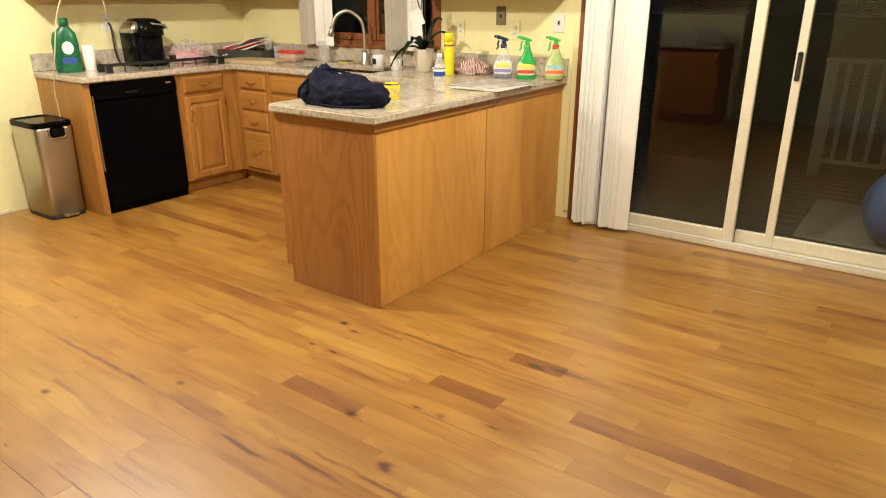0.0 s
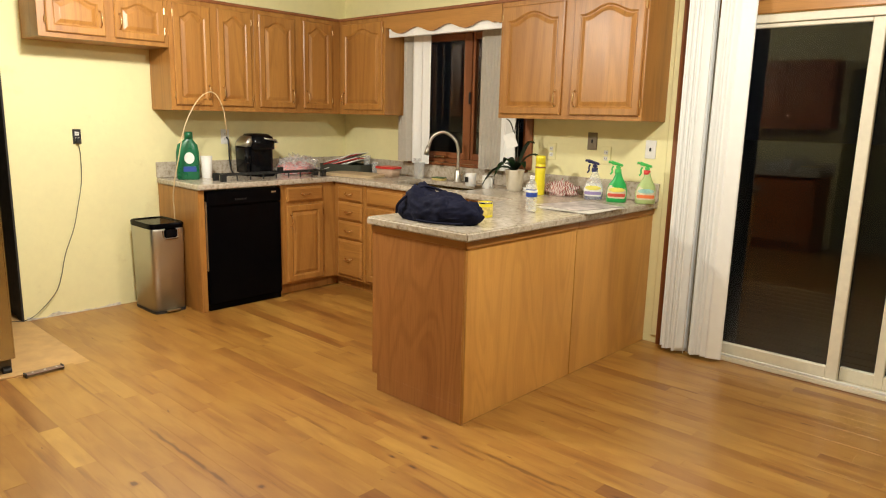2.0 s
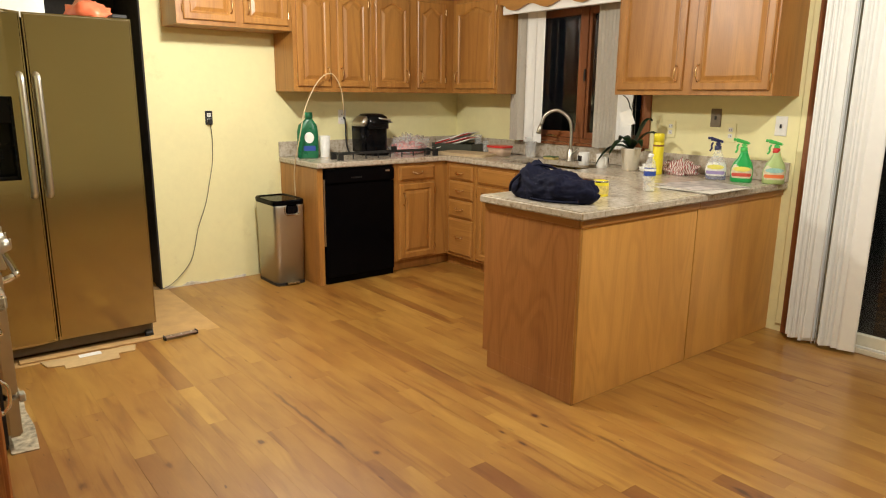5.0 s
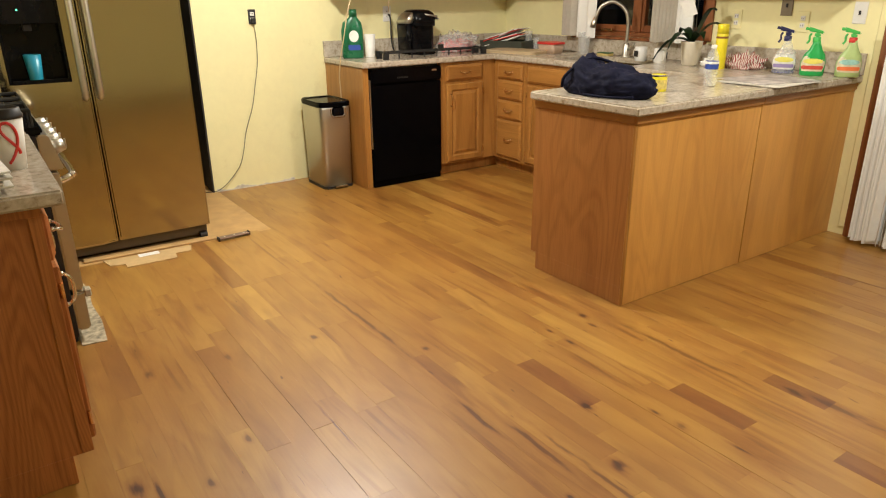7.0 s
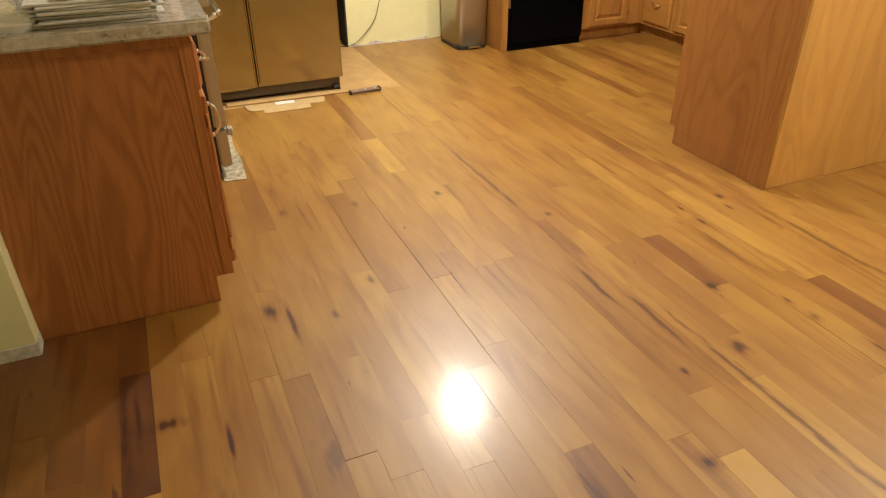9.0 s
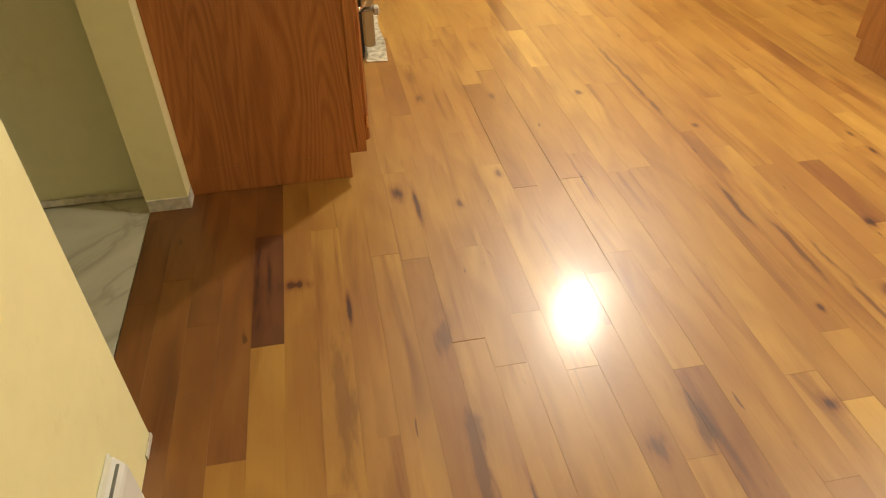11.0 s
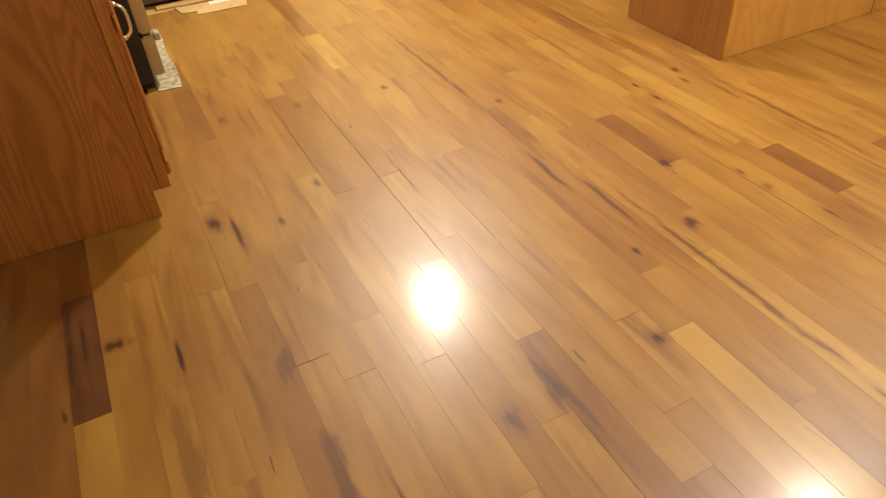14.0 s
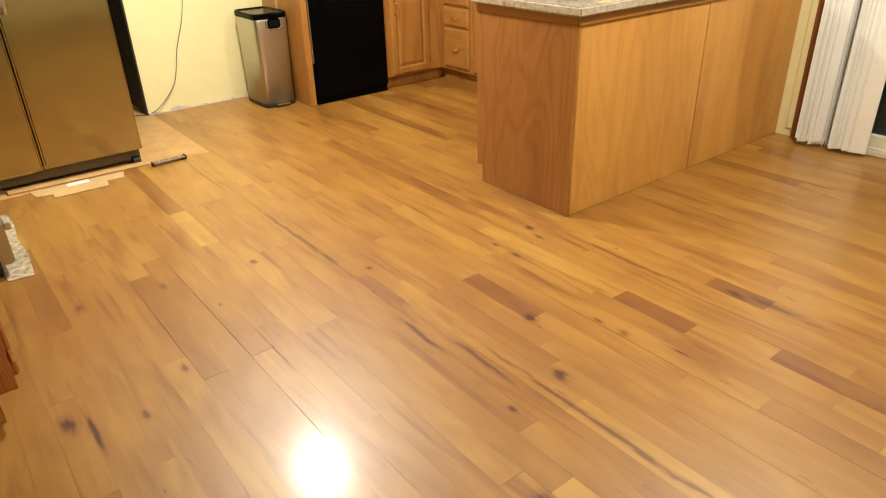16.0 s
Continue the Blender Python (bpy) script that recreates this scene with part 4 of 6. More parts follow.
sink = thing("sink", (-1.56, 1.5, CT - 0.2), "stainless steel undermount kitchen sink", "sink")
bm = bmesh.new()
loops = []
for x0, x1, y0, y1, z in ((SX0 - 0.012, SX1 + 0.012, SY0 - 0.012, SY1 + 0.012, CT - 0.034), (SX0 + 0.004, SX1 - 0.004, SY0 + 0.004, SY1 - 0.004, CT - 0.034), (SX0 + 0.012, SX1 - 0.012, SY0 + 0.012, SY1 - 0.012, CT - 0.19), (SX0 + 0.04, SX1 - 0.04, SY0 + 0.04, SY1 - 0.04, CT - 0.21)):
    loops.append([bm.verts.new((x, y, z)) for x, y in ((x0, y0), (x1, y0), (x1, y1), (x0, y1))])
for p, q in zip(loops, loops[1:]):
    for i in range(4):
        bm.faces.new((p[i], p[(i + 1) % 4], q[(i + 1) % 4], q[i]))
bm.faces.new(loops[-1])
wpart("basin", bm, STEEL, sink)
wpart("divider", boxed((-1.60, -1.575, SY0 + 0.008, SY1 - 0.008, CT - 0.20, CT - 0.055), bevel=0.006, seg=2), STEEL, sink)
wpart("drain", loft(bmesh.new(), [(-1.76, 1.5, CT - 0.209, 0.045, 0.045), (-1.76, 1.5, CT - 0.205, 0.04, 0.04)]), CHROME, sink)

fa = thing("faucet", (-1.615, 1.755, CT), "brushed nickel gooseneck pull-down faucet", "faucet")
part("base", turned([(0.034, 0.0), (0.034, 0.006), (0.026, 0.012), (0.024, 0.085), (0.019, 0.10)], 20), NICKEL, fa, smooth=True)
bm = rod(bmesh.new(), curve([(0, 0, 0.09), (0, 0, 0.24), (-0.02, -0.02, 0.33), (-0.09, -0.07, 0.385), (-0.16, -0.12, 0.35), (-0.19, -0.14, 0.27)], 7), 0.0125, 12)
part("neck", bm, NICKEL, fa, smooth=True)
bm = rod(bmesh.new(), [(-0.188, -0.139, 0.278), (-0.197, -0.146, 0.235), (-0.203, -0.150, 0.205)], [0.015, 0.019, 0.021], 12)
part("spray_head", bm, NICKEL, fa, smooth=True)
bm = rod(bmesh.new(), [(0.02, 0, 0.06), (0.055, -0.01, 0.075), (0.10, -0.03, 0.10)], [0.010, 0.008, 0.006], 10)
part("lever", bm, NICKEL, fa, smooth=True)

# ---- south run: cabinet, worktop, stove ----
SOUTH = (OAK_RED, OAK_RED_X)
SF = -2.212
sc = cabinet("base_cabinet", "reddish oak base cabinet with grained end panel and chrome pulls", "base cabinets", [(-1.068, -0.112, YS, SF, 0.098, 0.862), (-1.068, -0.112, YS, SF - 0.06, 0, 0.098)], None, SOUTH)
wpart("end_panel", boxed((-0.112, -0.100, YS + 0.001, SF + 0.001, 0.095, 0.862), (-0.112, -0.100, YS + 0.001, SF - 0.055, 0.001, 0.095), bevel=0.001), OAK_RED, sc)
wpart("end_stile", boxed((-0.100, -0.097, SF - 0.030, SF + 0.002, 0.10, 0.835), (-0.100, -0.097, YS + 0.002, SF + 0.002, 0.835, 0.862), bevel=0.001), OAK_RED, sc)
for a, b, h, s in ((0.125, 0.57, 0.54, -1), (0.61, 1.05, 0.64, 1)):
    d = drawer_front(sc, "S", SF, a, b, 0.70, 0.835, False, SOUTH)
    pull("handle", to_world("S", SF + 0.019), (a + b) / 2 if a > 0.3 else 0.16, 0.79, 0.085, False, d, CHROME)
    d = panel_door(sc, "S", SF, a, b, 0.125, 0.68, 0.0, (h if a > 0.3 else 0.155, 0.60), s, SOUTH)
top2 = thing("worktop", (-0.57, -2.47, 0.865), "mottled stone-look laminate worktop beside the stove", "countertop")
wpart("slab", sheet([-1.072, -0.062], [YS, -2.150], 0.864, 0.905, lambda x, y: True), COUNTER, top2)
wpart("backsplash", boxed((-1.072, -0.062, YS + 0.001, YS + 0.02, 0.906, 1.01), bevel=0.003), COUNTER, top2)
c = cabinet("wall_cabinet", "reddish oak wall cabinet with two arched doors over the short worktop", "wall cabinets", [(-1.07, -0.10, YS, YS + 0.32, 1.39, 2.15)], None, SOUTH)
panel_door(c, "S", YS + 0.32, 0.125, 0.57, 1.42, 2.115, 0.055, (0.54, 1.52), -1, SOUTH)
panel_door(c, "S", YS + 0.32, 0.61, 1.05, 1.42, 2.115, 0.055, (0.64, 1.52), 1, SOUTH)

stove = thing("gas_stove", (-1.46, -2.43, 0), "stainless steel gas stove with black cooktop and iron grates", "stove")
A, B = -1.836, -1.080
wpart("body", boxed((A, B, YS + 0.02, -2.125, 0.03, 0.885), bevel=0.003), BLACK_MATT, stove, "black enamelled sides")
wpart("cooktop", boxed((A - 0.002, B + 0.002, YS + 0.02, -2.10, 0.886, 0.916), bevel=0.008, seg=2), BLACK, stove)
wpart("oven_door", boxed((A, B, -2.124, -2.072, 0.235, 0.735), bevel=0.008, seg=2), STEEL_UP, stove)
wpart("window", boxed((A + 0.12, B - 0.12, -2.072, -2.069, 0.34, 0.62), bevel=0.001), BLACK, stove)
wpart("drawer_front", boxed((A, B, -2.124, -2.074, 0.055, 0.225), bevel=0.008, seg=2), STEEL_UP, stove)
bm = boxed((A, B, -2.124, -2.085, 0.745, 0.885))
for v in bm.verts:
    if v.co.y > -2.1 and v.co.z < 0.8:
        v.co.y += 0.035
bmesh.ops.bevel(bm, geom=bm.edges[:], offset=0.006, segments=2, affect="EDGES")
wpart("control_panel", bm, STEEL_UP, stove)
for i in range(5):
    x = B - 0.07 - i * 0.153
    k = wpart("knob", rod(bmesh.new(), [(x, -2.072, 0.822), (x, -2.052, 0.828), (x, -2.030, 0.833)], [0.030, 0.028, 0.024], 18), NICKEL, stove, "satin metal knob", True)
    wpart("grip", boxed((x - 0.005, x + 0.005, -2.030, -2.022, 0.814, 0.852), bevel=0.002), NICKEL, k)
bm = rod(bmesh.new(), curve([(A + 0.05, -2.074, 0.69), (A + 0.06, -2.030, 0.705), (A + 0.12, -2.018, 0.71), (B - 0.12, -2.018, 0.71), (B - 0.06, -2.030, 0.705), (B - 0.05, -2.074, 0.69)], 5), 0.013, 10)
wpart("handle", bm, CHROME, stove, "chrome bar handle", True)
for gx in (A + 0.19, (A + B) / 2, B - 0.19):
    bm = bmesh.new()
    w, f0, f1, z = 0.115, YS + 0.12, -2.125, 0.972
    for pts in ([(gx - w, f0, z), (gx + w, f0, z), (gx + w, f1, z), (gx - w, f1, z), (gx - w, f0, z)],):
        rod(bm, pts, 0.008, 6)
    for yy in (f0 + 0.14, f1 - 0.14):
        for k in range(4):
            a = k * math.pi / 2 + math.pi / 4
            rod(bm, curve([(gx + 0.03 * math.cos(a), yy + 0.03 * math.sin(a), z + 0.004), (gx + 0.075 * math.cos(a), yy + 0.075 * math.sin(a), z + 0.006), (gx + 0.11 * math.cos(a), yy + 0.11 * math.sin(a), z)], 3), 0.006, 6)
    for cx in (gx - w, gx + w):
        for cy in (f0, f1):
            rod(bm, [(cx, cy, 0.914), (cx, cy, z)], 0.006, 6)
    wpart("grate", bm, IRON, stove, "black iron pan grate")
for gx in (A + 0.19, B - 0.19):
    for yy in (YS + 0.26, -2.30):
        wpart("burner", loft(bmesh.new(), [(gx, yy, 0.916, 0.045, 0.045), (gx, yy, 0.928, 0.042, 0.042), (gx, yy, 0.932, 0.03, 0.03)], 18), BLACK_MATT, stove, smooth=True)
wpart("back_guard", boxed((A, B, YS + 0.02, YS + 0.07, 0.917, 1.10), bevel=0.008, seg=2), STEEL, stove)
for sx in (A + 0.04, B - 0.04):
    wpart("foot", boxed((sx - 0.02, sx + 0.02, -2.18, -2.13, 0.0, 0.03), bevel=0.003), BLACK_MATT, stove)

# ---- fridge ----
fr = thing("fridge", (-2.46, -1.73, 0), "side-by-side stainless steel fridge with black water dispenser", "fridge")
FX, F0, FG, F1 = -2.100, -2.178, -1.771, -1.261
wpart("body", boxed((-2.86, FX - 0.075, F0 + 0.004, F1 - 0.004, 0.03, 1.775), bevel=0.004), plain("dark_grey_fridge_side", (0.035, 0.034, 0.033), 0.45), fr, "dark grey sides")


def fridge_door(a, b, cut=None):
    spans = [(FX - 0.068, FX, a, b, 0.088, 1.795)]
    if cut:
        c0, c1, z0, z1 = cut
        spans = [(FX - 0.068, FX, a, c0, 0.088, 1.795), (FX - 0.068, FX, c1, b, 0.088, 1.795), (FX - 0.068, FX, c0, c1, 0.088, z0), (FX - 0.068, FX, c0, c1, z1, 1.795)]
    bm = boxed(*spans)
    bmesh.ops.remove_doubles(bm, verts=bm.verts, dist=0.0005)
    edge = [e for e in bm.edges if all(abs(v.co.x - FX) < 1e-4 for v in e.verts) and (all(abs(v.co.y - s) < 1e-4 for v in e.verts for s in (a,)) or all(abs(v.co.y - b) < 1e-4 for v in e.verts) or all(abs(v.co.z - 1.795) < 1e-4 for v in e.verts) or all(abs(v.co.z - 0.088) < 1e-4 for v in e.verts))]
    bmesh.ops.bevel(bm, geom=edge, offset=0.010, segments=3, affect="EDGES")
    return bm


D0, D1, DZA, DZB = -2.128, -1.851, 0.972, 1.388
left = wpart("door", fridge_door(F0, FG - 0.004, (D0, D1, DZA, DZB)), STEEL, fr)
right = wpart("door", fridge_door(FG + 0.004, F1), STEEL, fr)
wpart("dispenser_back", boxed((FX - 0.066, FX - 0.060, D0, D1, DZA, DZB), bevel=0.002), BLACK, left, "glossy black dispenser recess")
for a, b in ((D0, D0 + 0.014), (D1 - 0.014, D1)):
    wpart("dispenser_side", boxed((FX - 0.060, FX + 0.003, a, b, DZA, DZB), bevel=0.002), BLACK, left)
wpart("dispenser_tray", boxed((FX - 0.060, FX + 0.003, D0 + 0.014, D1 - 0.014, DZA, DZA + 0.02), bevel=0.002), BLACK, left)
wpart("dispenser_panel", boxed((FX - 0.060, FX + 0.003, D0 + 0.014, D1 - 0.014, DZB - 0.13, DZB), bevel=0.002), BLACK, left, "black control panel of the dispenser")
wpart("nozzle", boxed((FX - 0.045, FX - 0.015, -2.02, -1.98, DZB - 0.165, DZB - 0.13), bevel=0.004), BLACK_MATT, left)
wpart("indicator", boxed((FX + 0.003, FX + 0.004, -2.035, -2.027, 1.318, 1.326)), LED, left, "tiny green lit indicator")
for yy, owner in ((FG - 0.036, left), (FG + 0.036, right)):
    bm = rod(bmesh.new(), curve([(FX - 0.002, yy, 0.885), (FX + 0.035, yy, 0.90), (FX + 0.045, yy, 0.96), (FX + 0.048, yy, 1.18), (FX + 0.045, yy, 1.42), (FX + 0.035, yy, 1.48), (FX - 0.002, yy, 1.495)], 4), [0.0165] * 25, 10)
    wpart("handle", bm, NICKEL, owner, "curved satin metal bar handle", True)
wpart("kick_grille", boxed((FX - 0.10, FX - 0.055, F0 + 0.01, F1 - 0.01, 0.02, 0.086), bevel=0.003), plain("dusty_grey_grille", (0.12, 0.085, 0.045), 0.6), fr)
wpart("wheel", rod(bmesh.new(), [(FX - 0.035, F1 - 0.06, 0.022), (FX - 0.035, F1 - 0.02, 0.022)], 0.022, 14), BLACK_MATT, fr)
wpart("wheel", rod(bmesh.new(), [(FX - 0.035, F0 + 0.02, 0.022), (FX - 0.035, F0 + 0.06, 0.022)], 0.022, 14), BLACK_MATT, fr)
wpart("wheel", rod(bmesh.new(), [(-2.80, F1 - 0.06, 0.022), (-2.80, F1 - 0.02, 0.022)], 0.022, 14), BLACK_MATT, fr)
wpart("hinge_cover", boxed((FX - 0.10, FX - 0.01, F1 - 0.09, F1 - 0.015, 1.796, 1.815), bevel=0.004), BLACK_MATT, fr)

# ---- small things ----
def lump(seed, sx, sy, sz, subdiv=4, fold=0.22, freq=2.2):
    """A soft flat-bottomed lump with folds."""
    bm = bmesh.new()
    bmesh.ops.create_icosphere(bm, subdivisions=subdiv, radius=1.0)
    for v in bm.verts:
        n = v.co.normalized()
        p = n * freq + Vector((seed, seed * 2, 0))
        f = 1 + fold * noise.noise(p) + fold * 0.9 * (abs(noise.noise(p * 1.9 + Vector((0, 0, seed)))) - 0.25) + fold * 0.3 * noise.noise(p * 5)
        v.co = Vector((n.x * sx * f, n.y * sy * f, max(0.0, n.z * 0.75 + 0.42) * sz * f))
    return bm


# cup in the dispenser
t = thing("plastic_cup", (-2.118, -2.005, 0.993), "teal plastic cup standing in the fridge dispenser", "cup")
part("cup", turned([(0.030, 0.0), (0.040, 0.12), (0.038, 0.12), (0.028, 0.004)], 18, close=False), TEAL, t, smooth=True)
# on top of the fridge
t = thing("snack_bag", (-2.32, -1.42, 1.776), "orange and white crumpled packets on the fridge", "packet")
part("bag", lump(3.1, 0.16, 0.11, 0.10, 3, 0.3), plain("orange_packet", (0.62, 0.14, 0.06), 0.4, 0, 0.6, 6), t, smooth=True)
t = thing("cardboard_box", (-2.36, -1.78, 1.776), "white printed carton on the fridge", "box")
part("carton", boxed((-0.12, 0.12, -0.16, 0.14, 0, 0.11), bevel=0.003), PAPER_W, t)

# trash can
tc = thing("trash_can", (-2.84, -0.115, 0), "brushed steel rectangular pedal bin with black lid", "trash can")
part("body", loft(bmesh.new(), [(0, 0, 0.012, 0.172, 0.118), (0, 0, 0.60, 0.182, 0.126), (0, 0, 0.612, 0.180, 0.124)], 40, 7.0), STEEL_UP, tc, smooth=True)
part("base_ring", loft(bmesh.new(), [(0, 0, 0, 0.176, 0.122), (0, 0, 0.02, 0.176, 0.122)], 40, 7.0), BLACK_MATT, tc)
part("lid", loft(bmesh.new(), [(0, 0, 0.612, 0.184, 0.128), (0, 0, 0.638, 0.186, 0.130), (0, 0, 0.648, 0.180, 0.124), (0, 0, 0.640, 0.166, 0.110)], 40, 7.0), DISH_BLACK, tc)
part("lid_latch", boxed((0.176, 0.193, -0.035, 0.06, 0.545, 0.612), bevel=0.012, seg=2), BLACK, tc, "black latch on the front")
part("latch_rim", rod(bmesh.new(), [(0.184, -0.045, 0.60), (0.188, -0.045, 0.555), (0.190, -0.03, 0.535), (0.190, 0.055, 0.535), (0.188, 0.07, 0.555), (0.184, 0.07, 0.60)], 0.004, 6), CHROME, tc)
part("pedal", boxed((0.165, 0.205, -0.05, 0.05, 0.012, 0.026), bevel=0.004), STEEL, tc)


def wall_plate(facing, plane, u, v, mat, sockets, label, hw=0.036, hh=0.058):
    place = to_world(facing, plane)
    p = place(u, v, 0)
    ob = thing("outlet" if sockets else "switch", p, label, "outlet" if sockets else "light switch", "wall plates")
    a, b = place(u - hw, v - hh, 0.0005), place(u + hw, v + hh, 0.006)
    wpart("plate", boxed((min(a[0], b[0]), max(a[0], b[0]), min(a[1], b[1]), max(a[1], b[1]), a[2], b[2]), bevel=0.002), mat, ob)
    for dv in ((-0.02, 0.02) if sockets else (0.0,)):
        tw, th = (0.014, 0.013) if sockets else (0.005, 0.011)
        a, b = place(u - tw, v + dv - th, 0.006), place(u + tw, v + dv + th, 0.009 if sockets else 0.014)
        f = wpart("socket" if sockets else "toggle", boxed((min(a[0], b[0]), max(a[0], b[0]), min(a[1], b[1]), max(a[1], b[1]), a[2], b[2]), bevel=0.001), WHITE if sockets else BLACK_MATT, ob)
        for du in (-0.006, 0.006) if sockets else ():
            a, b = place(u + du - 0.0015, v + dv - 0.005, 0.009), place(u + du + 0.0015, v + dv + 0.005, 0.0095)
            wpart("slot", boxed((min(a[0], b[0]), max(a[0], b[0]), min(a[1], b[1]), max(a[1], b[1]), a[2], b[2])), BLACK_MATT, f)
    return ob


wall_plate("N", YW, -0.80, 1.205, WALL, True, "outlet plate painted over pale yellow")
wall_plate("N", YW, -0.475, 1.290, plain("bronze_plate", (0.20, 0.16, 0.11), 0.4, 0.6), False, "bronze switch plate with a dark toggle")
wall_plate("N", YW, -0.365, 1.200, WALL, True, "outlet plate painted pale yellow")
wall_plate("N", YW, -0.050, 1.255, WHITE, False, "white switch plate beside the patio door")
wall_plate("W", XW, 0.600, 1.230, WHITE, True, "white outlet behind the coffee machine")
o = wall_plate("W", XW, -0.515, 1.235, BLACK_MATT, True, "bare outlet with its cover plate missing", 0.027, 0.050)
# cord hanging from the bare outlet
cord = thing("power_cord", (XW, -0.52, 0), "thin dark cord hanging from the outlet to the floor", "cord")
bm = rod(bmesh.new(), curve([(XW + 0.014, -0.515, 1.20), (XW + 0.016, -0.505, 1.10), (XW + 0.012, -0.512, 0.92), (XW + 0.012, -0.548, 0.75), (XW + 0.012, -0.585, 0.60), (XW + 0.014, -0.652, 0.43), (XW + 0.016, -0.690, 0.28), (XW + 0.018, -0.735, 0.17), (XW + 0.02, -0.84, 0.06), (XW + 0.02, -0.93, 0.012), (XW - 0.05, -1.02, 0.006)], 6), 0.0025, 6)
wpart("wire", bm, WIRE, cord, smooth=True)
wpart("plug", boxed((XW + 0.009, XW + 0.034, -0.530, -0.500, 1.188, 1.226), bevel=0.005), BLACK_MATT, cord)

# plastic tubing from the wall over the bottle and down the end panel
tb = thing("plastic_tube", (-2.86, 0.3, CT), "yellowed plastic tubing bent in a high arch", "tubing")
wpart("tube", rod(bmesh.new(), curve([(XW + 0.02, 0.607, 1.25), (-2.96, 0.53, 1.252), (-2.79, 0.435, 1.275), (-2.735, 0.400, 1.345), (-2.722, 0.372, 1.46), (-2.720, 0.320, 1.548), (-2.72, 0.265, 1.562), (-2.72, 0.195, 1.520), (-2.72, 0.128, 1.43), (-2.72, 0.062, 1.29), (-2.73, 0.012, 1.067), (-2.78, 0.006, 0.94), (-2.83, 0.012, 0.80), (-2.84, 0.020, 0.66), (-2.845, 0.022, 0.02)], 7), 0.0042, 8), TUBE, tb, smooth=True)

# green bottle, white cup
t = thing("detergent_bottle", (-2.885, 0.165, CT), "dark green plastic bottle with a white round label", "bottle", turn=65)
part("body", loft(bmesh.new(), [(0, 0, 0, 0.074, 0.036), (0, 0, 0.01, 0.081, 0.040), (0, 0, 0.20, 0.081, 0.040), (0.002, 0, 0.255, 0.070, 0.036), (0.010, 0, 0.290, 0.034, 0.028), (0.012, 0, 0.305, 0.026, 0.024)], 28, 3.0), GREEN, t, smooth=True)
part("cap", loft(bmesh.new(), [(0.012, 0, 0.300, 0.030, 0.028), (0.012, 0, 0.350, 0.028, 0.026)], 20), GREEN, t, smooth=True)
bm = bmesh.new()
loft(bm, [(0, 0, -0.001, 0.036, 0.042), (0, 0, 0.001, 0.036, 0.042)], 20)
bmesh.ops.transform(bm, matrix=pose(0.010, -0.0405, 0.160, 90), verts=bm.verts)
part("label", bm, PAPER_W, t, "white round label")
part("label_band", boxed((-0.034, 0.056, -0.0412, -0.0402, 0.060, 0.098)), BLUE, t, "blue label band")
t = thing("plastic_tub", (-2.93, 0.335, CT), "small white plastic beaker", "beaker")
part("beaker", turned([(0.036, 0.0), (0.046, 0.165), (0.044, 0.165), (0.034, 0.004)], 18, close=False), WHITE, t, smooth=True)

# coffee machine
cm = thing("coffee_maker", (-2.895, 0.765, CT), "glossy black single-cup coffee machine with silver trim", "coffee maker", turn=0)
part("column", loft(bmesh.new(), [(-0.03, 0, 0.0, 0.105, 0.110), (-0.03, 0, 0.02, 0.108, 0.115), (-0.02, 0, 0.22, 0.105, 0.112), (-0.01, 0, 0.26, 0.10, 0.105)], 28, 4.0), BLACK, cm, smooth=True)
part("head", loft(bmesh.new(), [(0.0, 0, 0.215, 0.125, 0.112), (0.0, 0, 0.27, 0.125, 0.114), (-0.005, 0, 0.310, 0.115, 0.105), (-0.015, 0, 0.332, 0.085, 0.08), (-0.02, 0, 0.338, 0.04, 0.04)], 28, 3.2), BLACK, cm, smooth=True)
part("handle", rod(bmesh.new(), curve([(0.06, -0.020, 0.318), (0.118, 0.0, 0.300), (0.130, 0.055, 0.292), (0.112, 0.100, 0.285), (0.05, 0.116, 0.280)], 6), 0.007, 8), NICKEL, cm, "silver lid handle", True)
part("water_tank", loft(bmesh.new(), [(-0.01, -0.122, 0.03, 0.080, 0.030), (-0.01, -0.126, 0.235, 0.084, 0.032)], 20, 4.0), BLACK, cm, smooth=True)
part("tank_lid", loft(bmesh.new(), [(-0.01, -0.126, 0.237, 0.088, 0.036), (0.0, -0.118, 0.272, 0.088, 0.040), (0.0, -0.095, 0.312, 0.070, 0.030), (-0.005, -0.085, 0.318, 0.050, 0.018)], 20, 3.5), NICKEL, cm, "brushed silver tank lid", True)
part("side_trim", boxed((0.02, 0.126, 0.100, 0.1165, 0.262, 0.276), bevel=0.004), NICKEL, cm, "silver trim")
part("drip_tray", boxed((0.03, 0.135, -0.075, 0.075, 0.0, 0.03), bevel=0.008, seg=2), BLACK, cm)
part("power_lead", rod(bmesh.new(), curve([(-0.205, -0.155, 0.30), (-0.17, -0.16, 0.27), (-0.15, -0.165, 0.10), (-0.13, -0.15, 0.02), (-0.09, -0.11, 0.012)], 6), 0.006, 8), BLACK_MATT, cm, smooth=True)

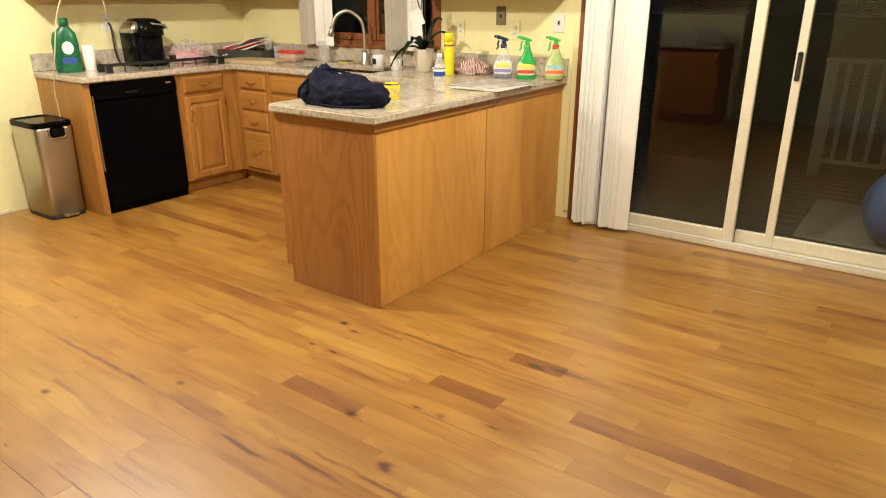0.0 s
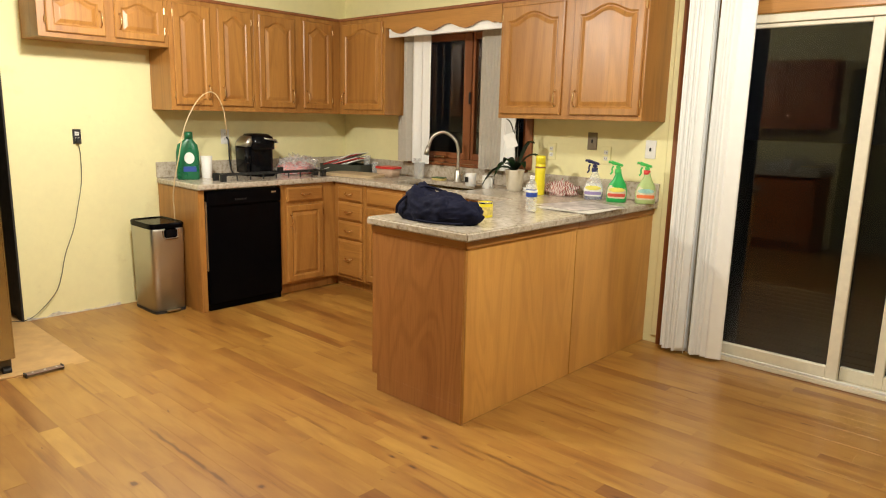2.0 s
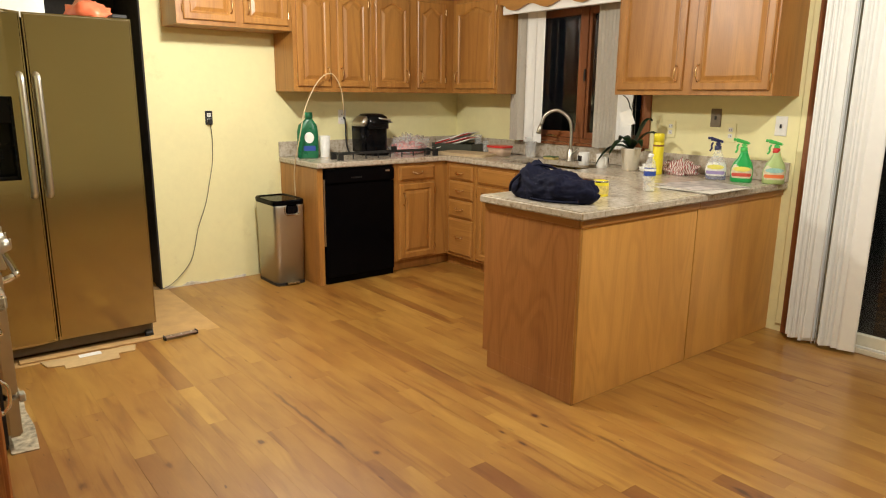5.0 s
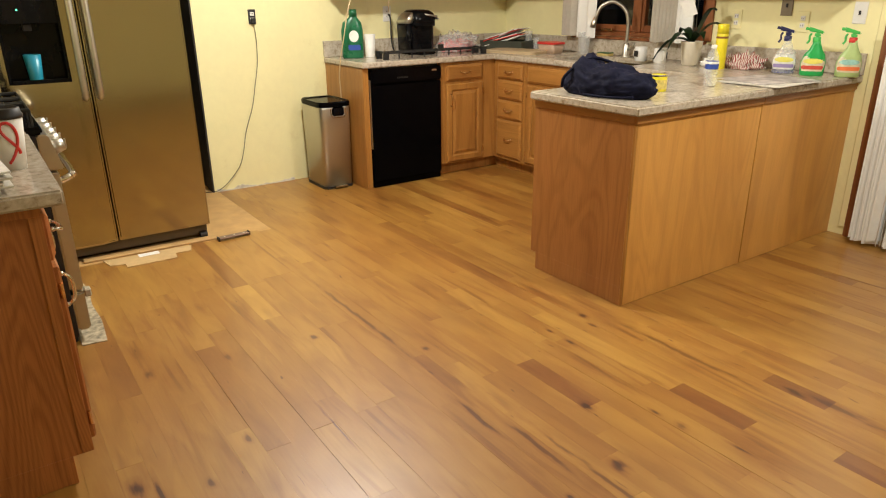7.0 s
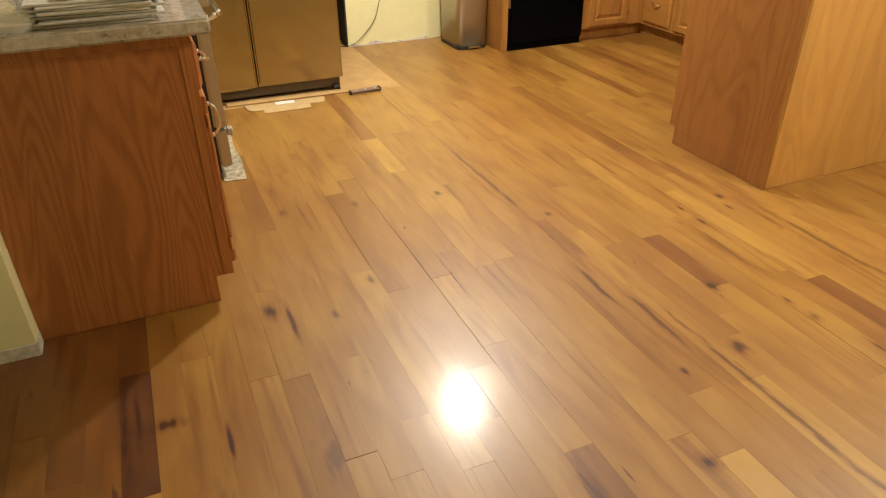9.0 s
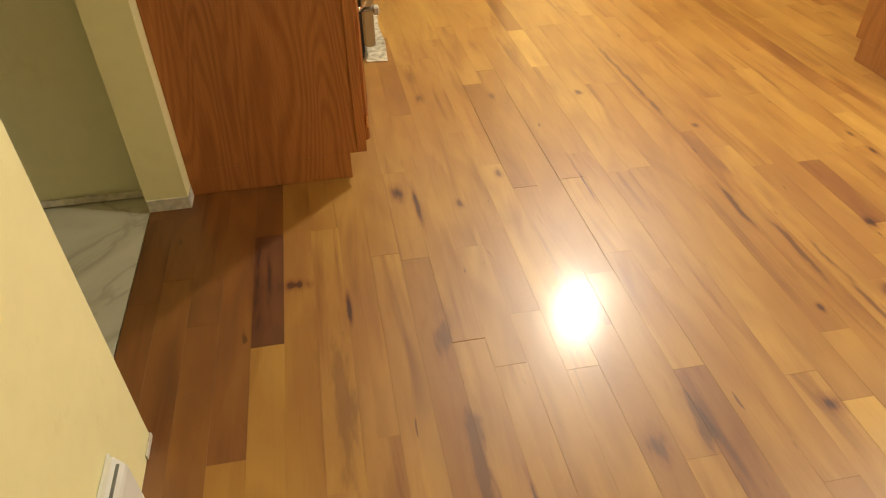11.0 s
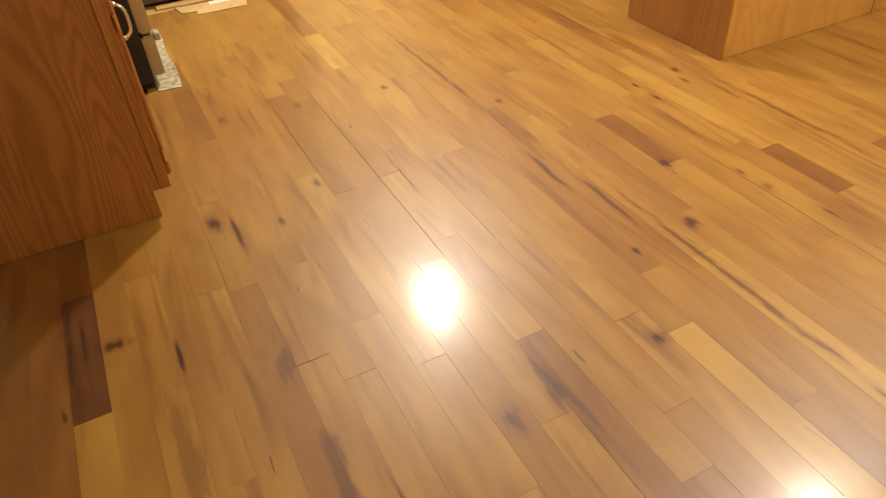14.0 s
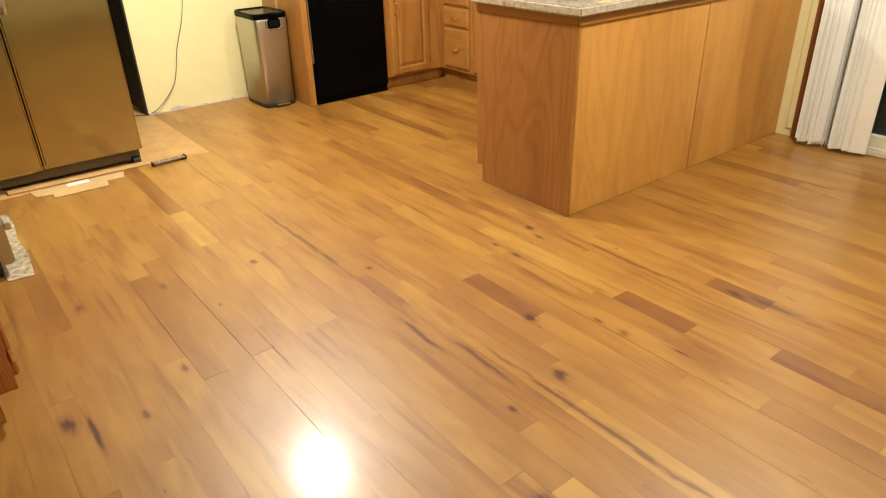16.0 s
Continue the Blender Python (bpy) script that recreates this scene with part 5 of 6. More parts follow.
# pan grate lying on the worktop
gr = thing("stove_grate", (-2.625, 0.72, CT), "long black iron stove grate lying on the worktop", "grate", turn=-2)
bm = bmesh.new()
for x in (-0.055, 0.055):
    rod(bm, [(x, -0.44, 0.046), (x, 0.44, 0.046)], 0.006, 6)
for i in range(9):
    y = -0.44 + i * 0.11
    rod(bm, [(-0.055, y, 0.046), (0.055, y, 0.046)], 0.005, 6)
    rod(bm, [(0.055, y, 0.046), (0.055, y, 0.004)], 0.005, 6)
for y in (-0.44, 0.44):
    for x in (-0.055, 0.055):
        box(bm, x - 0.013, x + 0.013, y - 0.020, y + 0.020, 0.0, 0.055)
box(bm, -0.012, 0.012, 0.05, 0.09, 0.046, 0.085)
part("grate", bm, IRON, gr)

# clutter in the corner
t = thing("plastic_bag", (-2.86, 1.12, CT), "crumpled clear plastic bag with red and pink contents", "bag")
part("contents", lump(1.7, 0.10, 0.16, 0.085, 3, 0.35), PINK, t, smooth=True)
part("film", lump(4.2, 0.12, 0.19, 0.125, 4, 0.4, 3.0), FILM, t, smooth=True)
t = thing("wire_tray", (-2.80, 1.60, CT), "dark tray full of magazines and papers", "tray", turn=18)
part("tray", boxed((-0.20, 0.22, -0.12, 0.12, 0.0, 0.012), (-0.20, -0.192, -0.12, 0.12, 0.012, 0.075), (0.212, 0.22, -0.12, 0.12, 0.012, 0.075), (-0.192, 0.212, -0.12, -0.112, 0.012, 0.075), (-0.192, 0.212, 0.112, 0.12, 0.012, 0.075), bevel=0.002), plain("dark_green_tray", (0.05, 0.055, 0.04), 0.5), t)
rng = random.Random(11)
for i, m in enumerate((PAPER, PAPER_W, RED, PAPER_W, PAPER_W, RED, PAPER_W)):
    bm = boxed((-0.17, 0.17, -0.10, 0.10, 0, 0.006))
    bmesh.ops.transform(bm, matrix=pose(0.0 + rng.uniform(-0.02, 0.02), rng.uniform(-0.01, 0.01), 0.060 + i * 0.011, rng.uniform(-2, 2), -17 + rng.uniform(-5, 5), rng.uniform(-12, 12)), verts=bm.verts)
    part("magazine", bm, m, t)
t = thing("cutting_board", (-2.46, 1.425, CT), "pale beige cutting board with rounded corners", "cutting board", turn=14)
part("board", loft(bmesh.new(), [(0, 0, 0.0, 0.252, 0.142), (0, 0, 0.018, 0.255, 0.145), (0, 0, 0.022, 0.250, 0.140)], 40, 6.0), BEIGE, t)
t = thing("food_container", (-2.25, 1.60, CT), "clear food container with a red lid", "container")
part("tub", loft(bmesh.new(), [(0, 0, 0.0, 0.085, 0.060), (0, 0, 0.07, 0.098, 0.072)], 32, 5.0), plain("cloudy_plastic", (0.50, 0.36, 0.26), 0.35), t, smooth=True)
part("lid", loft(bmesh.new(), [(0, 0, 0.070, 0.103, 0.077), (0, 0, 0.084, 0.103, 0.077), (0, 0, 0.086, 0.095, 0.070)], 32, 5.0), RED, t)


def tumbler(x, y, r, h, label="clear drinking glass upside down by the sink"):
    t = thing("drinking_glass", (x, y, CT), label, "glass", "glasses by the sink")
    part("glass", turned([(r * 0.8, 0.0), (r, h), (r - 0.003, h), (r * 0.78, 0.006), (0.002, 0.006)], 20, close=False), TUMBLER, t, smooth=True)


tumbler(-2.66, 1.72, 0.035, 0.15, "tall clear glass at the back of the worktop")
tumbler(-2.58, 1.74, 0.030, 0.10)
tumbler(-2.00, 1.725, 0.038, 0.13)
tumbler(-2.07, 1.76, 0.034, 0.16)
t = thing("salt_packet", (-2.42, 1.70, CT), "small pale box at the back of the worktop", "box")
part("carton", boxed((-0.035, 0.035, -0.02, 0.02, 0, 0.075), bevel=0.002), PAPER, t)
t = thing("sponge", (-1.79, 1.73, CT), "yellow and green scouring sponge by the faucet", "sponge")
part("foam", boxed((-0.055, 0.055, -0.035, 0.035, 0.0, 0.018), bevel=0.005, seg=2), plain("yellow_foam", (0.62, 0.50, 0.18), 0.9, bump=0.6), t)
part("scourer", boxed((-0.055, 0.055, -0.035, 0.035, 0.0185, 0.026), bevel=0.003), plain("green_scourer", (0.10, 0.16, 0.07), 0.95, bump=0.8), t)


def mug(x, y, turn, label):
    t = thing("mug", (x, y, CT), label, "mug", "mugs", turn)
    part("cup", turned([(0.036, 0.0), (0.040, 0.006), (0.041, 0.092), (0.038, 0.094), (0.036, 0.010), (0.003, 0.008)], 24, close=False), WHITE, t, smooth=True)
    part("handle", rod(bmesh.new(), curve([(-0.038, 0, 0.078), (-0.066, 0, 0.074), (-0.074, 0, 0.048), (-0.062, 0, 0.024), (-0.038, 0, 0.020)], 5), 0.005, 8), WHITE, t, smooth=True)
    bm = boxed((-0.02, 0.02, -0.0432, -0.0405, 0.03, 0.07))
    part("print", bm, BLACK_MATT, t, "dark printed patch")


mug(-1.345, 1.60, -10, "white mug with a dark print beside the sink")
mug(-1.165, 1.58, 150, "white mug with a dark print near the flower pot")

# orchid
orc = thing("potted_orchid", (-0.94, 1.60, CT), "orchid with dark leaves in an ivory pot with a white tag", "potted plant")
part("pot", turned([(0.040, 0.0), (0.052, 0.008), (0.068, 0.142), (0.070, 0.15), (0.062, 0.15), (0.058, 0.13)], 28, close=False), POTTERY, orc, smooth=True)
part("soil", turned([(0.060, 0.128), (0.03, 0.136), (0.004, 0.134)], 20), STEM, orc)
for ang, length, rise, droop in ((195, 0.24, 0.06, 0.16), (160, 0.15, 0.10, 0.04), (20, 0.20, 0.14, 0.05), (330, 0.16, 0.08, 0.03), (60, 0.13, 0.16, -0.08), (255, 0.17, 0.09, 0.10)):
    bm = bmesh.new()
    a = radians(ang)
    d, s = Vector((math.cos(a), math.sin(a), 0)), Vector((-math.sin(a), math.cos(a), 0))
    prev = None
    for i in range(9):
        f = i / 8
        p = d * (0.01 + length * f) + Vector((0, 0, 0.135 + rise * math.sin(f * math.pi * 0.75) - droop * f * f))
        w = 0.030 * math.sin(math.pi * min(0.999, 0.08 + 0.92 * f)) + 0.004
        row = [bm.verts.new(p + s * w * k + Vector((0, 0, 0.012 * abs(k) + 0.0015))) for k in (-1, 0, 1)]
        if prev:
            for k in (0, 1):
                bm.faces.new((prev[k], prev[k + 1], row[k + 1], row[k]))
        prev = row
    bmesh.ops.solidify(bm, geom=bm.faces[:], thickness=0.002)
    part("leaf", bm, LEAF, orc, smooth=True)
part("flower_stem", rod(bmesh.new(), curve([(0.005, 0, 0.13), (-0.008, 0.01, 0.25), (-0.018, 0.0, 0.38), (-0.045, -0.01, 0.47), (-0.085, -0.01, 0.50)], 5), 0.004, 6), STEM, orc, smooth=True)
part("flower_stem", rod(bmesh.new(), curve([(-0.018, 0, 0.40), (-0.01, 0.0, 0.46), (0.0, 0.0, 0.50)], 4), 0.003, 6), STEM, orc, smooth=True)
part("support_stick", rod(bmesh.new(), [(0.012, 0.01, 0.13), (0.004, 0.012, 0.52)], 0.0028, 6), STEM, orc)
bm = boxed((-0.040, 0.040, -0.0006, 0.0006, -0.050, 0.050))
bmesh.ops.transform(bm, matrix=pose(-0.016, -0.045, 0.350, 4, -20, 32), verts=bm.verts)
part("tag", bm, PAPER_W, orc, "white paper tag")

# yellow spray can, towel, bottles
t = thing("spray_can", (-0.69, 1.55, CT), "tall yellow aerosol can with a brown band", "spray can")
part("can", turned([(0.033, 0.0), (0.034, 0.004), (0.034, 0.205), (0.026, 0.222), (0.024, 0.225)], 24), YELLOW, t, smooth=True)
part("cap", turned([(0.033, 0.206), (0.033, 0.258), (0.029, 0.264)], 24), YELLOW, t, smooth=True)
part("label_band", turned([(0.0345, 0.180), (0.0345, 0.192)], 24, close=False), plain("brown_band", (0.25, 0.10, 0.03), 0.4), t)
t = thing("dish_towel", (-0.60, 1.66, CT), "crumpled red and white kitchen towel", "towel")


def striped(name):
    m, nt, b = material(name)
    w = node(nt, "ShaderNodeTexWave", Scale=24.0, Distortion=5.0, Detail=2.0)
    nt.links.new(scaled(nt, (1, 0.6, 1)), w.inputs["Vector"])
    nt.links.new(ramp(nt, w.outputs["Fac"], [(0.38, (0.70, 0.64, 0.58)), (0.56, (0.30, 0.07, 0.06))]), b.inputs["Base Color"])
    b.inputs["Roughness"].default_value = 0.95
    return m


part("cloth", lump(7.7, 0.120, 0.080, 0.072, 4, 0.45, 3.0), striped("striped_towel"), t, smooth=True)
t = thing("cleaning_cloth", (-0.80, 1.62, CT), "small white rag beside the yellow can", "cloth")
part("cloth", lump(2.3, 0.06, 0.05, 0.045, 3, 0.35), PAPER_W, t, smooth=True)


def spray_bottle(place, turn, body, trigger, label_mat, accent, band, label, neck=None, liquid=None):
    t = thing("spray_bottle", place, label, "spray bottle", "cleaning sprays", turn)
    part("bottle", loft(bmesh.new(), [(0, 0, 0, 0.054, 0.030), (0, 0, 0.006, 0.061, 0.034), (0, 0, 0.07, 0.063, 0.035), (-0.002, 0, 0.115, 0.052, 0.031), (-0.004, 0, 0.140, 0.034, 0.025), (-0.004, 0, 0.17, 0.022, 0.020), (-0.002, 0, 0.192, 0.018, 0.017)], 28, 2.6), body, t, smooth=True)
    if liquid:
        part("liquid", loft(bmesh.new(), [(0, 0, 0.004, 0.0585, 0.0320), (0, 0, 0.05, 0.0600, 0.0330)], 28, 2.6), liquid, t, smooth=True)
    # wrapped labels stand a hair off the bottle's skin
    for side in (1, -1):
        def wrapped(a0, a1, z0, z1, lift, waist=0.0):
            bm = bmesh.new()
            rows = []
            for k in range(7):
                f = k / 6
                z = z0 + (z1 - z0) * f
                grow = 0.061 + 0.002 * min(1, z / 0.07) if z < 0.07 else 0.063 - 0.011 * (z - 0.07) / 0.045
                half = (a1 - a0) / 2 * (1 - waist * (2 * f - 1) ** 2)
                row = []
                for q in range(9):
                    a = -math.pi / 2 + (a0 + a1) / 2 + half * (2 * q / 8 - 1)
                    c, sn = math.cos(a), math.sin(a)
                    row.append(bm.verts.new((grow * 1.0 * math.copysign(abs(c) ** (2 / 2.6), c) * (1 + lift), side * (grow * 0.555 + lift * 0.06) * abs(sn) ** (2 / 2.6) * (1 + lift), z)))
                rows.append(row)
            for p, q in zip(rows, rows[1:]):
                for n in range(8):
                    bm.faces.new((p[n], p[n + 1], q[n + 1], q[n]))
            return bm
        part("label", wrapped(-1.15, 1.15, 0.026, 0.106, 0.012, 0.25), label_mat, t, "printed label", True)
        part("logo", wrapped(-0.85, 0.85, 0.066, 0.094, 0.022, 0.75), accent, t, "plain coloured oval", True)
        part("label_band", wrapped(-0.95, 0.95, 0.036, 0.056, 0.022, 0.15), band, t, "coloured band", True)
    part("collar", turned([(0.018, 0.180), (0.020, 0.184), (0.020, 0.205), (0.015, 0.208)], 18), neck or trigger, t, smooth=True)
    bm = boxed((-0.032, 0.050, -0.013, 0.013, 0.222, 0.252), (-0.016, 0.014, -0.011, 0.011, 0.205, 0.224), bevel=0.006, seg=2)
    for v in bm.verts:
        if v.co.z > 0.218:
            f = (v.co.x + 0.032) / 0.082
            v.co.z += 0.010 * f - 0.016 * (1 - f) * (v.co.z > 0.240) + 0.006 * f * (v.co.z < 0.230)
            v.co.y *= 1 - 0.35 * f
    part("spray_head", bm, trigger, t)
    part("nozzle", rod(bmesh.new(), [(0.049, 0, 0.250), (0.062, 0, 0.251)], 0.008, 10), trigger, t)
    part("trigger", rod(bmesh.new(), curve([(0.030, 0, 0.226), (0.038, 0, 0.208), (0.036, 0, 0.190), (0.046, 0, 0.172)], 4), 0.0055, 8), trigger, t, smooth=True)


PLUS_WHITE = plain("white_label", (0.75, 0.75, 0.70), 0.45, 0, 0.15, 50)
LABEL_YELLOW = plain("yellow_label", (0.72, 0.66, 0.12), 0.45, 0, 0.15, 50)
LABEL_RED = plain("red_label", (0.60, 0.08, 0.05), 0.45, 0, 0.2, 50)
LABEL_TEAL = plain("pale_teal_label", (0.30, 0.55, 0.50), 0.45, 0, 0.3, 60)
LABEL_CREAM = plain("cream_label", (0.66, 0.60, 0.42), 0.5, 0, 0.3, 70)
spray_bottle((-0.305, 1.60, CT), 203, PET, plain("navy_trigger", (0.02, 0.022, 0.09), 0.35), PLUS_WHITE, LABEL_YELLOW, plain("violet_print", (0.30, 0.24, 0.48), 0.5), "clear spray bottle of blue cleaner with navy trigger", None, LIQUID)
spray_bottle((-0.150, 1.62, CT), 206, MIDGREEN, LIME, LABEL_CREAM, LABEL_YELLOW, LABEL_RED, "green spray bottle with a green trigger")
spray_bottle((0.005, 1.70, CT), 210, plain("pale_green_bottle", (0.42, 0.55, 0.22), 0.3), LIME, LABEL_CREAM, LABEL_TEAL, ORANGE, "pale green spray bottle with orange label and red collar", RED)

t = thing("water_bottle", (-0.215, 0.79, CT), "small clear water bottle with a blue label", "bottle")
part("bottle", turned([(0.026, 0.0), (0.031, 0.008), (0.031, 0.05), (0.029, 0.056), (0.031, 0.062), (0.031, 0.13), (0.024, 0.160), (0.013, 0.178), (0.0125, 0.186)], 22), PET, t, smooth=True)
part("label", turned([(0.0316, 0.085), (0.0316, 0.125)], 22, close=False), BLUE, t, "blue and white paper label")
part("label_stripe", turned([(0.0319, 0.110), (0.0319, 0.122)], 22, close=False), PAPER_W, t)
part("cap", turned([(0.014, 0.184), (0.014, 0.198), (0.013, 0.2)], 18), PAPER_W, t)

# newspaper and tin on the peninsula, navy bag at its end
t = thing("newspaper", (-0.13, 1.17, CT), "folded newspaper lying flat on the worktop", "newspaper", turn=-8)
for i, (dx, dy, rz) in enumerate(((0, 0, 0), (0.03, -0.02, 9), (-0.03, 0.03, -6))):
    bm = boxed((-0.16, 0.16, -0.20, 0.20, 0.0004 + i * 0.0034, 0.0032 + i * 0.0034))
    bmesh.ops.transform(bm, matrix=pose(dx, dy, 0, 0, 0, rz), verts=bm.verts)
    part("sheet", bm, (PAPER, PAPER, plain("printed_sheet", (0.42, 0.38, 0.36), 0.8, 0, 0.6, 16))[i], t)
t = thing("pencil", (-0.24, 1.38, CT), "yellow pencil on the worktop", "pencil", turn=25)
part("pencil", rod(bmesh.new(), [(-0.08, 0, 0.004), (0.08, 0, 0.004)], 0.0035, 6), YELLOW, t)
t = thing("tin_can", (-0.262, 0.447, CT), "small yellow-labelled tin with a metal rim", "tin")
part("tin", turned([(0.040, 0.0), (0.041, 0.002), (0.041, 0.076), (0.039, 0.078), (0.037, 0.074)], 26), YELLOW, t, smooth=True)
part("rim", turned([(0.0418, 0.070), (0.0422, 0.075), (0.0415, 0.079), (0.038, 0.079)], 26, close=False), CHROME, t, smooth=True)
part("label", turned([(0.0416, 0.012), (0.0416, 0.055)], 26, close=False), plain("pale_yellow_label", (0.72, 0.58, 0.16), 0.5, 0, 0.4, 60), t)

bg = thing("navy_bag", (-0.315, 0.155, CT), "dark navy soft fabric bag slumped on the worktop", "bag", turn=8)
bm = bmesh.new()
bmesh.ops.create_icosphere(bm, subdivisions=5, radius=1.0)
for v in bm.verts:
    n = v.co.normalized()
    x, y = n.x * 0.246, n.y * 0.115
    ridge = np.interp(n.x, (-1, -0.85, -0.66, -0.5, -0.36, -0.2, -0.08, 0.05, 0.3, 0.6, 0.85, 1), (0.05, 0.095, 0.150, 0.178, 0.170, 0.138, 0.136, 0.146, 0.128, 0.116, 0.104, 0.06))
    crest = float(ridge) / (0.72 * math.sqrt(max(0.02, 1 - n.x * n.x)) + 0.34)
    p = Vector((n.x * 3.2, n.y * 1.6, n.z * 1.6))
    f = 0.10 * noise.noise(p * 1.2) + 0.13 * (abs(noise.noise(p * 1.6 + Vector((4, 1, 2)))) - 0.2) + 0.10 * (abs(noise.noise(p * 3.3)) - 0.2) + 0.012 * noise.noise(p * 11)
    z = max(0.0, n.z * 0.72 + 0.34) * crest
    v.co = Vector((x * (1 + f * 0.5), y * (1 + f), z * (1 + f * 1.15)))
part("body", bm, FABRIC, bg, smooth=True)
bm = bmesh.new()
rod(bm, curve([(-0.20, -0.085, 0.03), (-0.17, -0.10, 0.085), (-0.10, -0.03, 0.158), (-0.03, 0.03, 0.150), (0.06, 0.08, 0.10)], 7), 0.007, 7)
part("strap", bm, FABRIC, bg, "navy carrying strap", True)
bm = rod(bmesh.new(), curve([(-0.05, -0.118, 0.012), (0.04, -0.124, 0.010), (0.14, -0.112, 0.012), (0.20, -0.09, 0.016)], 5), 0.005, 6)
part("hem", bm, FABRIC, bg, smooth=True)

# ---- on the short worktop by the stove ----
t = thing("paper_cup", (-0.415, -2.232, 0.905), "white paper cup with a red ribbon print and black lid", "cup", turn=-20)
part("cup", turned([(0.031, 0.0), (0.046, 0.150)], 26), PAPER_W, t, smooth=True)
part("lid", turned([(0.048, 0.148), (0.049, 0.156), (0.045, 0.162), (0.043, 0.176), (0.036, 0.178), (0.034, 0.172)], 26), BLACK_MATT, t, smooth=True)
pts = []
for a, z in ((0.42, 0.048), (0.34, 0.062), (0.02, 0.085), (-0.28, 0.108), (-0.36, 0.126), (-0.22, 0.138), (0.06, 0.138), (0.30, 0.118), (0.36, 0.092), (0.22, 0.060), (-0.05, 0.036), (-0.30, 0.022)):
    r = 0.0315 + 0.1 * z
    pts.append((r * math.cos(radians(22) + a * 1.3), r * math.sin(radians(22) + a * 1.3), z))
bm = rod(bmesh.new(), curve(pts, 4), 0.0042, 6)
part("ribbon_print", bm, RED, t, "red looped ribbon print", True)
t = thing("newspaper_stack", (-0.215, -2.42, 0.905), "untidy stack of newspapers with a yellow booklet on top", "newspapers")
rng = random.Random(4)
for i in range(9):
    bm = boxed((-0.12, 0.115, -0.15, 0.15, 0.0005 + i * 0.0072, 0.0065 + i * 0.0072), bevel=0.001)
    bmesh.ops.transform(bm, matrix=pose(rng.uniform(-0.012, 0.012), rng.uniform(-0.015, 0.015), 0, 0, 0, rng.uniform(-7, 7)), verts=bm.verts)
    part("newspaper", bm, (PAPER, PAPER_W, PAPER)[i % 3], t)
bm = boxed((-0.09, 0.10, -0.10, 0.11, 0.066, 0.078), bevel=0.004)
bmesh.ops.transform(bm, matrix=pose(0, 0, 0, 0, 0, 10), verts=bm.verts)
part("booklet", bm, plain("yellow_booklet", (0.68, 0.52, 0.12), 0.6), t, "folded yellow booklet")
t = thing("plastic_bag", (-0.34, -2.52, 0.906), "crumpled clear plastic bag behind the newspapers", "bag")
part("film", lump(9.2, 0.13, 0.12, 0.13, 4, 0.4, 3.0), FILM, t, smooth=True)
part("contents", lump(5.2, 0.08, 0.07, 0.06, 3, 0.3), plain("green_grey_contents", (0.24, 0.24, 0.17), 0.8, 0, 0.4), t, smooth=True)
t = thing("food_tray", (-0.16, -2.66, 0.905), "flat clear plastic food tray", "tray")
part("tray", loft(bmesh.new(), [(0, 0, 0, 0.07, 0.09), (0, 0, 0.02, 0.08, 0.10), (0, 0, 0.021, 0.076, 0.096), (0, 0, 0.004, 0.066, 0.086)], 32, 5.0), WHITE, t)
t = thing("kitchen_timer", (-0.62, -2.42, 0.905), "small white appliance with two dark dials", "appliance")
part("case", boxed((-0.09, 0.09, -0.05, 0.05, 0, 0.09), bevel=0.012, seg=2), WHITE, t)
for x in (-0.04, 0.04):
    part("dial", rod(bmesh.new(), [(x, 0.05, 0.045), (x, 0.062, 0.045)], 0.022, 16), BLACK_MATT, t, smooth=True)

# ---- things on the floor ----
t = thing("cardboard_sheet", (-1.98, -1.645, 0), "flattened brown cardboard scrap with a white sticker", "cardboard")
part("sheet", slab([(-0.078, -0.235), (0.030, -0.215), (0.050, -0.140), (0.104, -0.142), (0.110, 0.120), (0.032, 0.130), (0.040, 0.215), (-0.052, 0.240), (-0.058, 0.145), (-0.062, -0.14)], 0.001, 0.006), CARD, t)
part("sticker", boxed((-0.062, -0.012, -0.055, 0.055, 0.0062, 0.0068)), PAPER_W, t, "white sticker")
t = thing("transition_strip", (-2.088, -1.50, 0), "bare wooden edge strip in front of the fridge", "strip", turn=-1.9)
part("strip", boxed((-0.034, 0.026, -0.47, 0.46, 0.0, 0.012), bevel=0.003), plain("raw_pine", (0.50, 0.31, 0.12), 0.6, 0, 0.2, 12), t)
t = thing("pry_bar", (-2.022, -1.15, 0), "dark steel flooring pull bar on the floor", "tool", turn=3)
part("bar", boxed((-0.022, 0.022, -0.095, 0.09, 0.012, 0.020), bevel=0.002), plain("dark_tool_steel", (0.22, 0.14, 0.10), 0.5, 0.3), t)
part("hook", boxed((-0.020, 0.020, 0.086, 0.094, 0.004, 0.026), bevel=0.002), BLACK_MATT, t)
part("heel", boxed((-0.020, 0.020, -0.102, -0.094, 0.0, 0.024), bevel=0.002), BLACK_MATT, t)
for s in range(3):
    part("rivet", loft(bmesh.new(), [(0, -0.06 + s * 0.06, 0.020, 0.006, 0.006), (0, -0.06 + s * 0.06, 0.022, 0.004, 0.004)], 10), NICKEL, t)
t = thing("cardboard_sheet", (-1.36, -2.06, 0), "torn printed cardboard under the stove front", "cardboard")
part("sheet", slab([(-0.45, -0.06), (0.315, -0.065), (0.325, 0.030), (0.24, 0.036), (0.10, 0.045), (-0.10, 0.036), (-0.30, 0.05), (-0.45, 0.04)], 0.0008, 0.0045), plain("printed_card", (0.42, 0.36, 0.25), 0.85, 0, 0.75, 38), t)
